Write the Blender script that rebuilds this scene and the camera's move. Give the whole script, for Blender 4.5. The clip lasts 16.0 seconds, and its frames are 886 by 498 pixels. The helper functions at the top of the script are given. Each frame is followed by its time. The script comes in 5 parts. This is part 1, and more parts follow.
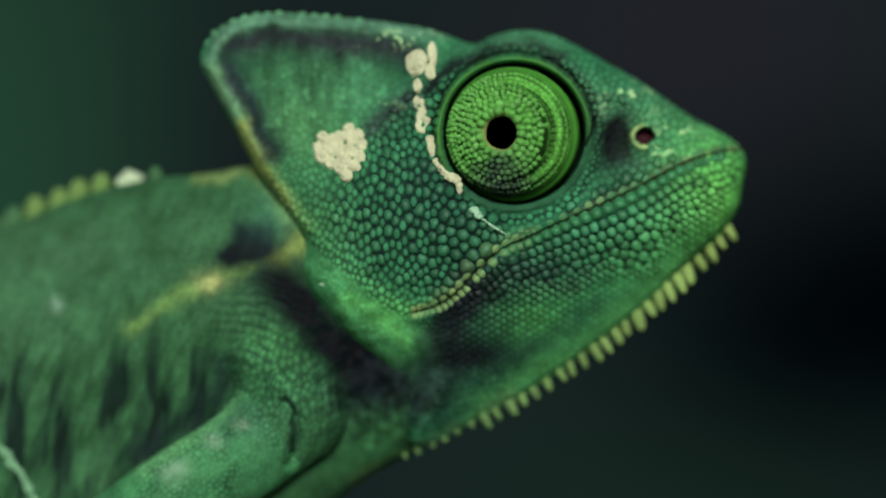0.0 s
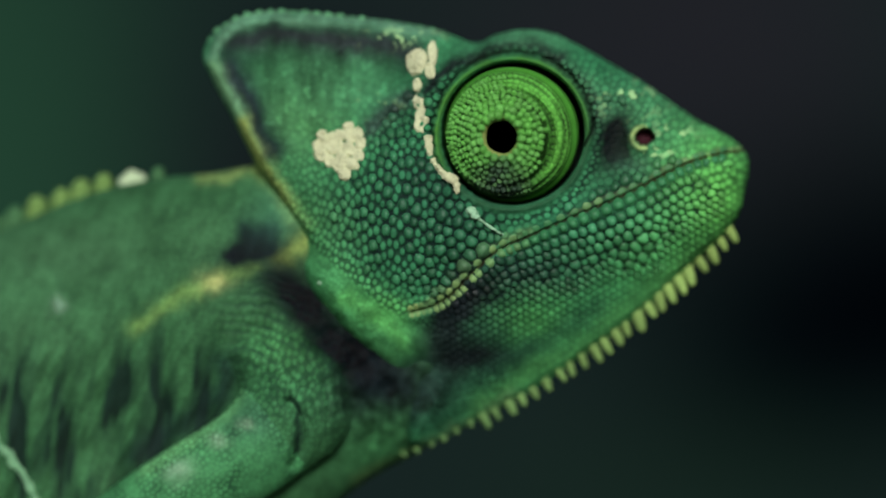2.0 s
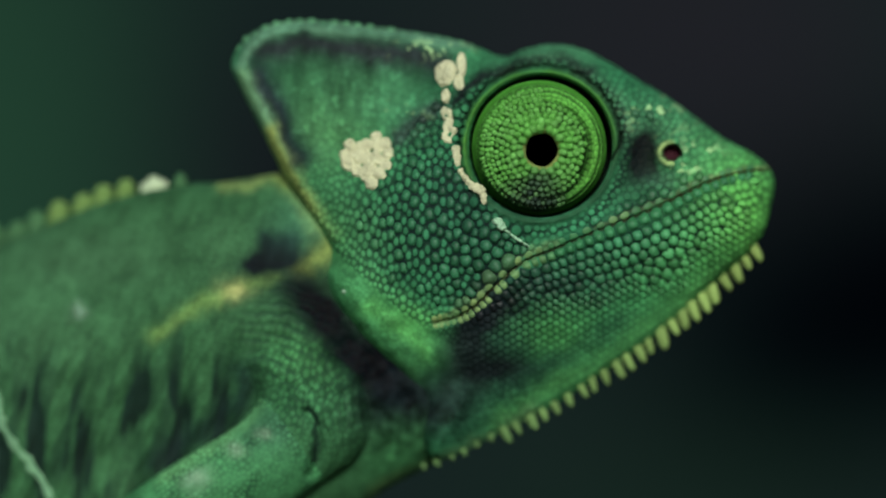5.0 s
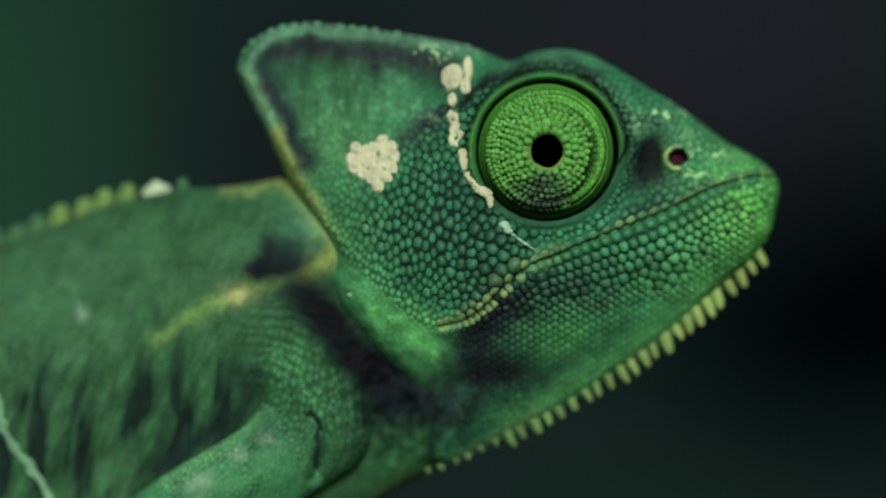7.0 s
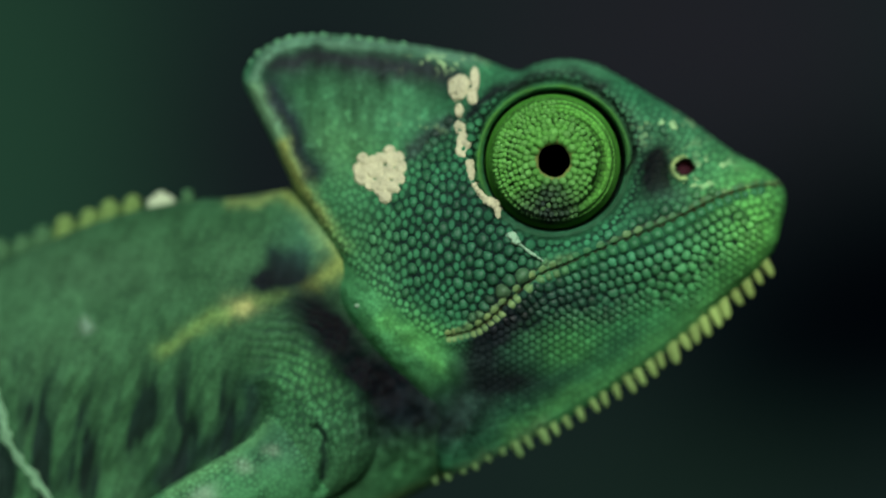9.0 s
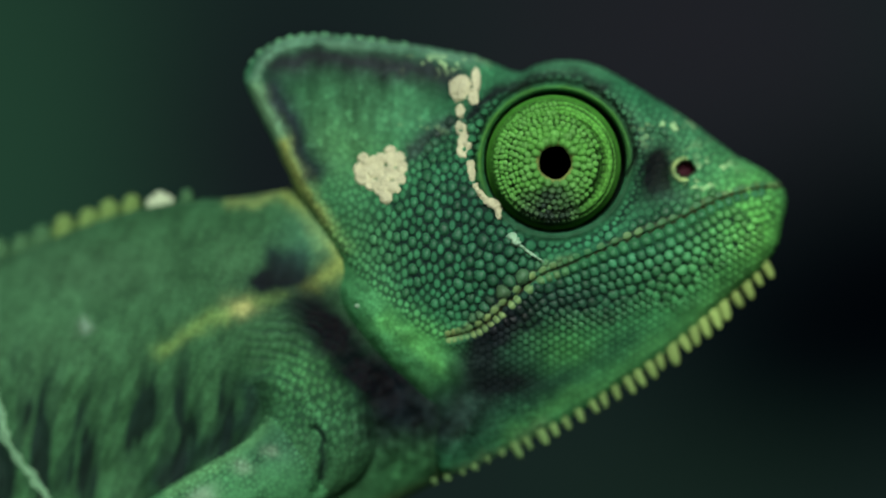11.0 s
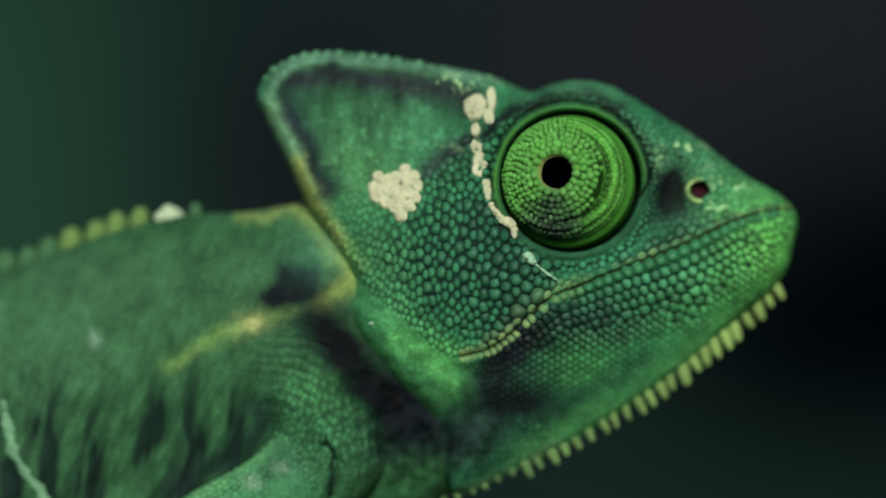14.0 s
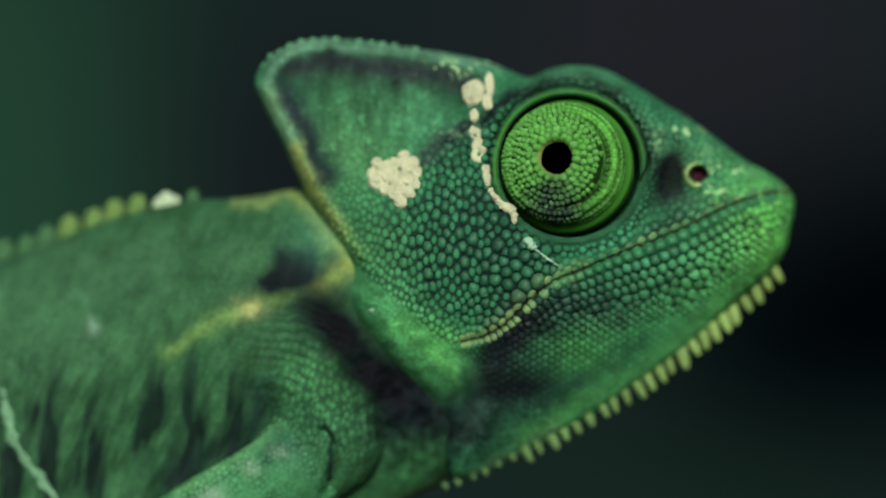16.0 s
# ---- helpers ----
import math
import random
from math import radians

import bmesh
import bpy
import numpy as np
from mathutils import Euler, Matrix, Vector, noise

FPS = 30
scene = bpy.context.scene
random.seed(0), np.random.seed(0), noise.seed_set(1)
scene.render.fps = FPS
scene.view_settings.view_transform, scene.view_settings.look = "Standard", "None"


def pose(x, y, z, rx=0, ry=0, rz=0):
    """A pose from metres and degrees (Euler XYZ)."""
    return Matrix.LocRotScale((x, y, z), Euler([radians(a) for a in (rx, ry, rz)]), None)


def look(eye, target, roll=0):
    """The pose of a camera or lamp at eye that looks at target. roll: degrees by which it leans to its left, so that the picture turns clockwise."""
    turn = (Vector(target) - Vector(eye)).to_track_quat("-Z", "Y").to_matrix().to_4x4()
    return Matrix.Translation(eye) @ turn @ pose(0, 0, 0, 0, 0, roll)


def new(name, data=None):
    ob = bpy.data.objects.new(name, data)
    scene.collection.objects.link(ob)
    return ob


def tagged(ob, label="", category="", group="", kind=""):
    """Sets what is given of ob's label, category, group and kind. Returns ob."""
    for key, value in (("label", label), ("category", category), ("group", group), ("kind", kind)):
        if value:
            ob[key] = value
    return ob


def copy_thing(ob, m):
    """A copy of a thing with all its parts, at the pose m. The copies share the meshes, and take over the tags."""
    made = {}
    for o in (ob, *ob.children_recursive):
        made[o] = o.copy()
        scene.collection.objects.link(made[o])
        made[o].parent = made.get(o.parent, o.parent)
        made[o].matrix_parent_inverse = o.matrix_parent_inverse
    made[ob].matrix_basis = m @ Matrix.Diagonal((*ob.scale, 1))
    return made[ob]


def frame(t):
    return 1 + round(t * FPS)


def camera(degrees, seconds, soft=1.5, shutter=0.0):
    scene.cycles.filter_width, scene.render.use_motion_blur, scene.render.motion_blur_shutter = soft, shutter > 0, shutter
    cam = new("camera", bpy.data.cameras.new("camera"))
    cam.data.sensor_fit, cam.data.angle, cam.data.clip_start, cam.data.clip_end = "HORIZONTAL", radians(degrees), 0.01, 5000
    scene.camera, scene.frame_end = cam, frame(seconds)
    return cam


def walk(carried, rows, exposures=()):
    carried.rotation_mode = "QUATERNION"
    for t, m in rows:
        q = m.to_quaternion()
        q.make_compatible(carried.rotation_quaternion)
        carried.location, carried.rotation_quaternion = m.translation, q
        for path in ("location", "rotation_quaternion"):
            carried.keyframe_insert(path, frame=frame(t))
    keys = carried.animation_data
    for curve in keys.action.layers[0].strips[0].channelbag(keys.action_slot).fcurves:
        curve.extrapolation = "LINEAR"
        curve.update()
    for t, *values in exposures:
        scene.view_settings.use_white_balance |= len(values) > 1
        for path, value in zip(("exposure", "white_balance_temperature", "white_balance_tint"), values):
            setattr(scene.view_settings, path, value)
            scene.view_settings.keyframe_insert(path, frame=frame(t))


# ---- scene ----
# ---- camera: a long macro lens on a stand, half open, focused on the near cheek ----
DIST = 0.383
CENTRE = Vector((0, 0, 1.2))
cam = camera(14, 16.0, soft=2.1)
cam.data.dof.use_dof = True
cam.data.dof.focus_distance = 0.3728
cam.data.dof.aperture_fstop = 5.2
STAND = look((0, -DIST, 1.2), CENTRE)
walk(cam, [(0, STAND), (16, STAND)], exposures=[(0, 0.06), (4, 0.0), (7, -0.04), (11.5, 0.0), (13, 0.0), (16, 0.08)])

# ---- light: bright overcast daylight from above and in front of the animal ----
SUN_FROM = Vector((0.04, -0.83, 0.4)).normalized()
world = bpy.data.worlds.new("sky")
scene.world = world
world.use_nodes = True
sky = world.node_tree.nodes.new("ShaderNodeTexSky")
sky.sky_type, sky.sun_disc = "NISHITA", False
sky.sun_elevation = math.asin(SUN_FROM.z)
sky.sun_rotation = math.atan2(SUN_FROM.x, SUN_FROM.y)
background = world.node_tree.nodes["Background"]
background.inputs["Strength"].default_value = 0.08
world.node_tree.links.new(sky.outputs[0], background.inputs[0])
sun_data = bpy.data.lights.new("sun", "SUN")
sun_data.energy, sun_data.angle, sun_data.color = 4.7, radians(14), (1.0, 0.97, 0.92)
sun = new("sun", sun_data)
sun.matrix_world = look(SUN_FROM * 5 + CENTRE, CENTRE)


# ---- small numeric tools; the plan of the animal is in millimetres, x forward and z up ----
def linear(rgb):
    c = np.asarray(rgb, float) / 255
    return np.where(c <= 0.04045, c / 12.92, ((c + 0.055) / 1.055) ** 2.4)


def curve(points, steps, closed):
    """A smooth curve through the points."""
    p = np.asarray(points, float)
    n = len(p)
    out = []
    for i in range(n if closed else n - 1):
        if closed:
            a, b, c, d = p[i - 1], p[i], p[(i + 1) % n], p[(i + 2) % n]
        else:
            a, b, c, d = p[max(i - 1, 0)], p[i], p[i + 1], p[min(i + 2, n - 1)]
        for k in range(steps):
            t = k / steps
            out.append(0.5 * (2 * b + (c - a) * t + (2 * a - 5 * b + 4 * c - d) * t * t + (3 * b - a - 3 * c + d) * t ** 3))
    if not closed:
        out.append(p[-1])
    return np.array(out)


def to_line(p, line, closed=False):
    """Distance of the points p from a line, the nearest places on it and how far along it they lie (0 to 1)."""
    a = line
    b = np.roll(line, -1, 0) if closed else line[1:]
    a = a if closed else line[:-1]
    best = np.full(len(p), 1e9)
    near = np.zeros((len(p), 2))
    along = np.zeros(len(p))
    for i in range(len(a)):
        s = b[i] - a[i]
        t = np.clip(((p - a[i]) @ s) / max(s @ s, 1e-12), 0, 1)
        q = a[i] + t[:, None] * s
        d = ((p - q) ** 2).sum(1)
        m = d < best
        best[m], near[m], along[m] = d[m], q[m], (i + t[m]) / len(a)
    return np.sqrt(best), near, along


def inside(p, line):
    a, b = line, np.roll(line, -1, 0)
    odd = np.zeros(len(p), bool)
    for (x0, y0), (x1, y1) in zip(a, b):
        if y0 == y1:
            continue
        odd ^= ((y0 > p[:, 1]) != (y1 > p[:, 1])) & (p[:, 0] < (x1 - x0) * (p[:, 1] - y0) / (y1 - y0) + x0)
    return odd


def blob(p, centre, rx, ry=None, turn=0.0):
    ry = ry or rx
    d = p - np.asarray(centre)
    c, s = math.cos(radians(turn)), math.sin(radians(turn))
    return np.exp(-((d[:, 0] * c + d[:, 1] * s) / rx) ** 2 - ((-d[:, 0] * s + d[:, 1] * c) / ry) ** 2)


def band(p, points, width):
    line = curve(points, 5, False)
    near = np.all((p > line.min(0) - 2.6 * width) & (p < line.max(0) + 2.6 * width), axis=1)
    out = np.zeros(len(p))
    if near.any():
        out[near] = np.exp(-(to_line(p[near], line)[0] / width) ** 2)
    return out


def step(a, b, v):
    t = np.clip((v - a) / (b - a), 0, 1)
    return t * t * (3 - 2 * t)


def spread(p, table, reach):
    """A smooth field through (place, value) pairs."""
    total, weight = 1e-9 * table[0][1], 1e-9
    for place, value in table:
        w = np.exp(-((p - np.asarray(place)) ** 2).sum(1) / reach ** 2) + 1e-6
        total, weight = total + w * value, weight + w
    return total / weight


def grain(p, size, seed):
    """Smooth noise of two octaves, about -1 to 1."""
    r = np.random.RandomState(seed)
    lattice = r.uniform(-1, 1, (64, 64))
    out = np.zeros(len(p))
    turn = np.array([[0.8, -0.6], [0.6, 0.8]])
    q = p @ turn / size + r.uniform(0, 60, 2)
    for gain in (1.0, 0.5):
        i = np.floor(q).astype(int)
        f = q - i
        f = f * f * (3 - 2 * f)
        a, b = i % 64, (i + 1) % 64
        low = lattice[a[:, 0], a[:, 1]] * (1 - f[:, 0]) + lattice[b[:, 0], a[:, 1]] * f[:, 0]
        high = lattice[a[:, 0], b[:, 1]] * (1 - f[:, 0]) + lattice[b[:, 0], b[:, 1]] * f[:, 0]
        out += gain * (low * (1 - f[:, 1]) + high * f[:, 1])
        q = q @ turn * 2.1 + 7.3
    return out


def sow(low, high, radius_of, keep, tries, seed, first=(), squash_of=None):
    """Scale centres strewn with a spacing that varies from place to place; returns centres, radii and how much longer than wide they are."""
    r = np.random.RandomState(seed)
    cand = r.uniform(low, high, (tries, 2))
    cand = cand[keep(cand)]
    if len(first):
        cand = np.vstack([first, cand])
    rad = radius_of(cand)
    rad[len(first):] *= r.uniform(0.72, 1.18, len(rad))[len(first):]
    squash = squash_of(cand) if squash_of else np.ones(len(cand))
    cell = {}
    big = max(rad / squash) * 2
    chosen, radii, squashes = [], [], []
    for (x, y), q, sq in zip(cand, rad, squash):
        i, j = int(x // big), int(y // big)
        free = True
        for a in (i - 1, i, i + 1):
            for b in (j - 1, j, j + 1):
                for x2, y2, q2 in cell.get((a, b), ()):
                    if (x - x2) ** 2 + ((y - y2) * sq) ** 2 < (0.84 * (q + q2)) ** 2:
                        free = False
                        break
                if not free:
                    break
            if not free:
                break
        if free:
            cell.setdefault((i, j), []).append((x, y, q))
            chosen.append((x, y))
            radii.append(q)
            squashes.append(sq)
    return np.array(chosen), np.array(radii), np.array(squashes)


def cells(p, centres, radii, squash=None):
    """For points p: the nearest scale, how far out on it they lie, and how far from its border."""
    first, second, who = np.full(len(p), 9.0), np.full(len(p), 9.0), np.zeros(len(p), int)
    squash = np.ones(len(radii)) if squash is None else squash
    big = max(radii / squash) * 3.2
    tile = big * 2
    key = np.floor(p / tile).astype(int)
    order = np.lexsort((key[:, 1], key[:, 0]))
    cuts = np.flatnonzero(np.any(np.diff(key[order], axis=0) != 0, axis=1)) + 1
    for group in np.split(order, cuts):
        lo, hi = p[group].min(0) - big, p[group].max(0) + big
        near = np.flatnonzero(np.all((centres > lo) & (centres < hi), axis=1))
        if len(near) < 2:
            continue
        apart = p[group][:, None] - centres[near][None]
        d = np.hypot(apart[..., 0], apart[..., 1] * squash[near]) / radii[near]
        two = np.argpartition(d, 1, axis=1)[:, :2]
        rows = np.arange(len(group))
        da, db = d[rows, two[:, 0]], d[rows, two[:, 1]]
        swap = da > db
        who[group] = near[np.where(swap, two[:, 1], two[:, 0])]
        first[group], second[group] = np.minimum(da, db), np.maximum(da, db)
    return who, first, second - first


# ---- materials ----
def material(name):
    m = bpy.data.materials.new(name)
    m.use_nodes = True
    return m, m.node_tree.nodes, m.node_tree.links, m.node_tree.nodes["Principled BSDF"]


def coloured(name, source, rough, mottling, relief, size, sheen=0.35):
    """A living or shed skin whose colour comes from the mesh or from the piece, mottled and finely wrinkled."""
    m, nodes, links, shader = material(name)
    if source == "pigment":
        pick = nodes.new("ShaderNodeAttribute")
        pick.attribute_name = "pigment"
        colour = pick.outputs["Color"]
    elif source == "piece":
        pick = nodes.new("ShaderNodeObjectInfo")
        colour = pick.outputs["Color"]
    else:
        pick = nodes.new("ShaderNodeRGB")
        pick.outputs[0].default_value = (*linear(source), 1)
        colour = pick.outputs[0]
    place = nodes.new("ShaderNodeTexCoord")
    coarse, fine = nodes.new("ShaderNodeTexNoise"), nodes.new("ShaderNodeTexNoise")
    coarse.inputs["Scale"].default_value, fine.inputs["Scale"].default_value = 1 / (size * 6), 1 / size
    coarse.inputs["Detail"].default_value = fine.inputs["Detail"].default_value = 3
    for n in (coarse, fine):
        links.new(place.outputs["Object"], n.inputs["Vector"])
    level = nodes.new("ShaderNodeMath")
    level.operation = "ADD"
    links.new(coarse.outputs[0], level.inputs[0])
    links.new(fine.outputs[0], level.inputs[1])
    spanned = nodes.new("ShaderNodeMapRange")
    spanned.inputs["From Min"].default_value, spanned.inputs["From Max"].default_value = 0.6, 1.4
    spanned.inputs["To Min"].default_value, spanned.inputs["To Max"].default_value = 1 - mottling, 1 + mottling
    links.new(level.outputs[0], spanned.inputs["Value"])
    mix = nodes.new("ShaderNodeVectorMath")
    mix.operation = "SCALE"
    links.new(colour, mix.inputs[0])
    links.new(spanned.outputs[0], mix.inputs["Scale"])
    links.new(mix.outputs[0], shader.inputs["Base Color"])
    shader.inputs["Roughness"].default_value = rough
    shader.inputs["Specular IOR Level"].default_value = sheen
    bump = nodes.new("ShaderNodeBump")
    bump.inputs["Strength"].default_value, bump.inputs["Distance"].default_value = relief, size * 0.5
    links.new(fine.outputs[0], bump.inputs["Height"])
    links.new(bump.outputs[0], shader.inputs["Normal"])
    return m


SKIN = coloured("chameleon_skin", "pigment", 0.6, 0.22, 0.35, 0.00022, 0.03)
SCALE = coloured("large_scale_skin", "piece", 0.45, 0.38, 0.55, 0.00014, 0.16)
SHED = coloured("shed_skin", (158, 162, 130), 0.88, 0.26, 0.6, 0.0002, 0.2)
SHED_THIN = coloured("thin_shed_skin", (122, 160, 130), 0.7, 0.2, 0.4, 0.0003, 0.2)
SHED_FLANK = coloured("flank_shed_skin", (92, 132, 100), 0.85, 0.25, 0.5, 0.0004, 0.1)
SPINE = coloured("spine_horn", "piece", 0.6, 0.25, 0.4, 0.0004, 0.15)
BLACK, _, _, shader = material("pupil_black")
shader.inputs["Base Color"].default_value = (0.0, 0.0, 0.0, 1)
shader.inputs["Roughness"].default_value = 0.6
shader.inputs["Specular IOR Level"].default_value = 0.0


def distance_material():
    """Far foliage and shade, wholly out of focus: soft self-lit clouds of dark green, violet grey and black."""
    m, nodes, links, shader = material("distant_foliage")
    place = nodes.new("ShaderNodeTexCoord")
    colour = None
    for (x, z), rx, rz, rgb in CLOUDS:
        shift = nodes.new("ShaderNodeMapping")
        shift.vector_type = "POINT"
        shift.inputs["Location"].default_value = (-x / rx, 0, -z / rz)
        shift.inputs["Scale"].default_value = (1 / rx, 0, 1 / rz)
        links.new(place.outputs["Object"], shift.inputs["Vector"])
        ball = nodes.new("ShaderNodeTexGradient")
        ball.gradient_type = "SPHERICAL"
        links.new(shift.outputs[0], ball.inputs[0])
        mix = nodes.new("ShaderNodeMix")
        mix.data_type = "RGBA"
        soft = nodes.new("ShaderNodeMapRange")
        soft.interpolation_type = "SMOOTHSTEP"
        soft.inputs["From Max"].default_value = 0.85
        links.new(ball.outputs[1], soft.inputs["Value"])
        links.new(soft.outputs[0], mix.inputs[0])
        if colour is None:
            mix.inputs[6].default_value = (*linear((22, 34, 33)), 1)
        else:
            links.new(colour, mix.inputs[6])
        mix.inputs[7].default_value = (*linear(rgb), 1)
        colour = mix.outputs[2]
    # takes no light from sky or sun; the painted clouds glow by themselves
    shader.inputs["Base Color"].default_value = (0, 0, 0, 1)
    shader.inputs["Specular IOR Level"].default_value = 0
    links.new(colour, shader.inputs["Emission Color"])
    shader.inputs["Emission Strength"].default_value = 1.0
    return m


# ---- the setting: distance behind, dark soil below ----
BACK = 1.6
WIDE = (DIST + BACK) / DIST / 1000  # metres on the backdrop for one millimetre of the plan
CLOUDS = [((-54.24, 5.46), 36.0, 75.0, (33, 64, 47)), ((-15.84, 9.06), 20.0, 20.0, (20, 24, 28)), ((26.76, 22.86), 40.0, 28.0, (31, 32, 37)),
          ((24.96, -27.54), 40.0, 14.0, (22, 38, 31)), ((52.56, -4.74), 44.0, 25.0, (0, 0, 3)), ((38.76, -11.34), 26.0, 15.0, (1, 4, 7))]
CLOUDS = [((x * WIDE, z * WIDE), rx * WIDE, rz * WIDE, c) for (x, z), rx, rz, c in CLOUDS]


def build_setting():
    bm = bmesh.new()
    rows = []
    for i in range(33):
        a = (i / 32 - 0.5) * 2.4
        x, y = 2.2 * math.sin(a), BACK - 2.2 * (1 - math.cos(a)) * 0.6
        rows.append((bm.verts.new((x, y, -1.2)), bm.verts.new((x, y, 1.1))))
    for a, b in zip(rows, rows[1:]):
        bm.faces.new((a[0], b[0], b[1], a[1]))
    me = bpy.data.meshes.new("backdrop")
    bm.to_mesh(me)
    bm.free()
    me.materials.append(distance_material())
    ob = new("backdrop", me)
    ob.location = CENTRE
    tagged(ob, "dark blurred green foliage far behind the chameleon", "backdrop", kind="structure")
    soil = coloured("dark_soil", (40, 50, 38), 0.95, 0.4, 0.6, 0.05)
    me = bpy.data.meshes.new("ground")
    me.from_pydata([(-60, -60, 0), (60, -60, 0), (60, 60, 0), (-60, 60, 0)], [], [(0, 1, 2, 3)])
    me.materials.append(soil)
    tagged(new("ground", me), "dark mossy soil under the plants", "ground", kind="structure")


# ---- mesh tools ----
def part(name, me, mat, parent, label=""):
    me.materials.clear()
    me.materials.append(mat)
    ob = new(name, me)
    ob.parent = parent
    return tagged(ob, label)


def mesh_from(name, verts, faces, colours=None):
    me = bpy.data.meshes.new(name)
    me.from_pydata(verts, [], faces)
    if colours is not None:
        layer = me.color_attributes.new("pigment", "FLOAT_COLOR", "POINT")
        layer.data.foreach_set("color", np.column_stack([colours, np.ones(len(colours))]).astype(np.float32).ravel())
    me.polygons.foreach_set("use_smooth", np.ones(len(me.polygons), bool))
    me.update()
    return me


class Flank:
    """A body part flattened from side to side: an outline in the middle plane, a swelling to both sides, scales and
    painted colour.
    """

    def __init__(self, outline, grid, swell, middle, centre, lean=0.0):
        self.lean = lean
        self.g, self.middle, self.centre = grid, middle, np.array([centre[0], middle, centre[1]])
        if outline is None:
            return
        self.line = curve(outline, 5, True)
        low, high = self.line.min(0) - 2 * grid, self.line.max(0) + 2 * grid
        self.xs, self.zs = np.arange(low[0], high[0], grid), np.arange(low[1], high[1], grid)
        x, z = np.meshgrid(self.xs, self.zs, indexing="ij")
        self.p = np.column_stack([x.ravel(), z.ravel()])
        self.low, self.high = low, high
        d, self.near, _ = to_line(self.p, self.line, True)
        self.within = inside(self.p, self.line)
        self.d = np.where(self.within, d, 0)
        self.h = np.where(self.within, swell(self.p, self.d), 0)
        self.shape = x.shape
        self.slopes()
        self.raised = np.zeros(len(self.p))
        self.colour = np.zeros((len(self.p), 3))

    def plane(self, x):
        """Depth of the middle plane; it may turn away behind the shoulder."""
        return self.middle + self.lean * np.maximum(-24.0 - x, 0)

    def slopes(self):
        gx, gz = np.gradient(self.h.reshape(self.shape), self.g)
        n = np.stack([-gx.ravel(), -np.ones(len(self.p)), -gz.ravel()], 1)
        self.n = n / np.linalg.norm(n, axis=1)[:, None]

    def scales(self, radius_of, tries, seed, first=(), squash_of=None, settle=0):
        keep = lambda q: inside(q, self.line)
        self.seeds, self.radii, self.squash = sow(self.low, self.high, radius_of, keep, tries, seed, first, squash_of)
        # let the strewn scales settle until they fill the skin evenly
        fixed = {tuple(q) for q in np.asarray(first).tolist()}
        free = np.array([tuple(q) not in fixed for q in self.seeds.tolist()])
        sample = self.p.reshape(*self.shape, 2)[::2, ::2].reshape(-1, 2)
        sample = sample[self.within.reshape(self.shape)[::2, ::2].ravel()]
        for _ in range(settle):
            who = cells(sample, self.seeds, self.radii, self.squash)[0]
            count = np.bincount(who, minlength=len(self.seeds))
            move = free & (count > 2)
            for axis in (0, 1):
                mean = np.bincount(who, sample[:, axis], len(self.seeds)) / np.maximum(count, 1)
                self.seeds[move, axis] = mean[move]
        if settle:
            grown = np.sqrt(count * 4 * self.g ** 2 * self.squash / math.pi)
            self.radii[move] = 0.5 * self.radii[move] + 0.5 * np.clip(grown[move], 0.6 * self.radii[move], 1.15 * self.radii[move])
        self.who, self.out, self.rim = cells(self.p, self.seeds, self.radii, self.squash)

    def solid(self, side=-1):
        """Points of one side, true in depth: nearer parts of the swelling draw in a little towards the axis of sight."""
        y = self.plane(self.p[:, 0]) - self.h
        v = np.column_stack([self.p[:, 0], y, self.p[:, 1]])
        edge = self.edge_of()
        v[edge, 0], v[edge, 2], v[edge, 1] = self.near[edge, 0], self.near[edge, 1], self.plane(self.near[edge, 0])
        lift = np.where(edge, 0, self.raised)
        v = v + self.n * lift[:, None]
        draw = 1 + v[:, 1] / (DIST * 1000)
        v[:, 0] *= draw
        v[:, 2] *= draw
        if side > 0:
            v[:, 1] = 2 * self.plane(self.p[:, 0]) - v[:, 1]
        return (v - self.centre) * 0.001

    def quads(self):
        ok = self.within.reshape(self.shape)
        return ok[:-1, :-1] & ok[1:, :-1] & ok[:-1, 1:] & ok[1:, 1:]

    def edge_of(self):
        q = np.pad(self.quads(), 1)
        count = q[:-1, :-1].astype(int) + q[1:, :-1] + q[:-1, 1:] + q[1:, 1:]
        return ((count > 0) & (count < 4)).ravel()

    def mesh(self, name, regions=()):
        """The whole skin; or the skin without some regions, and these by name."""
        nz = self.shape[1]
        i, j = np.nonzero(self.quads())
        a = i * nz + j
        faces = np.column_stack([a, a + nz, a + nz + 1, a + 1])
        used = np.unique(faces)
        index = np.full(len(self.p), -1)
        index[used] = np.arange(len(used))
        near = self.solid(-1)[used]
        f1 = index[faces]
        # the far side, three times coarser, on the same outline
        rest = Flank(None, self.g * 3, None, self.middle, (self.centre[0], self.centre[2]), self.lean)
        pick = np.arange(len(self.p)).reshape(self.shape)[::3, ::3]
        rest.shape = pick.shape
        pick = pick.ravel()
        rest.p, rest.h, rest.n, rest.near, rest.within = self.p[pick], self.h[pick], self.n[pick], self.near[pick], self.within[pick]
        rest.raised = self.raised[pick]
        nz = rest.shape[1]
        i, j = np.nonzero(rest.quads())
        a = i * nz + j
        far_faces = np.column_stack([a + 1, a + nz + 1, a + nz, a])
        far_used = np.unique(far_faces)
        index = np.full(len(pick), -1)
        index[far_used] = np.arange(len(far_used))
        far = rest.solid(1)[far_used]
        f2 = index[far_faces] + len(used)
        verts, tone = np.vstack([near, far]), np.vstack([self.colour[used], self.colour[pick][far_used]])
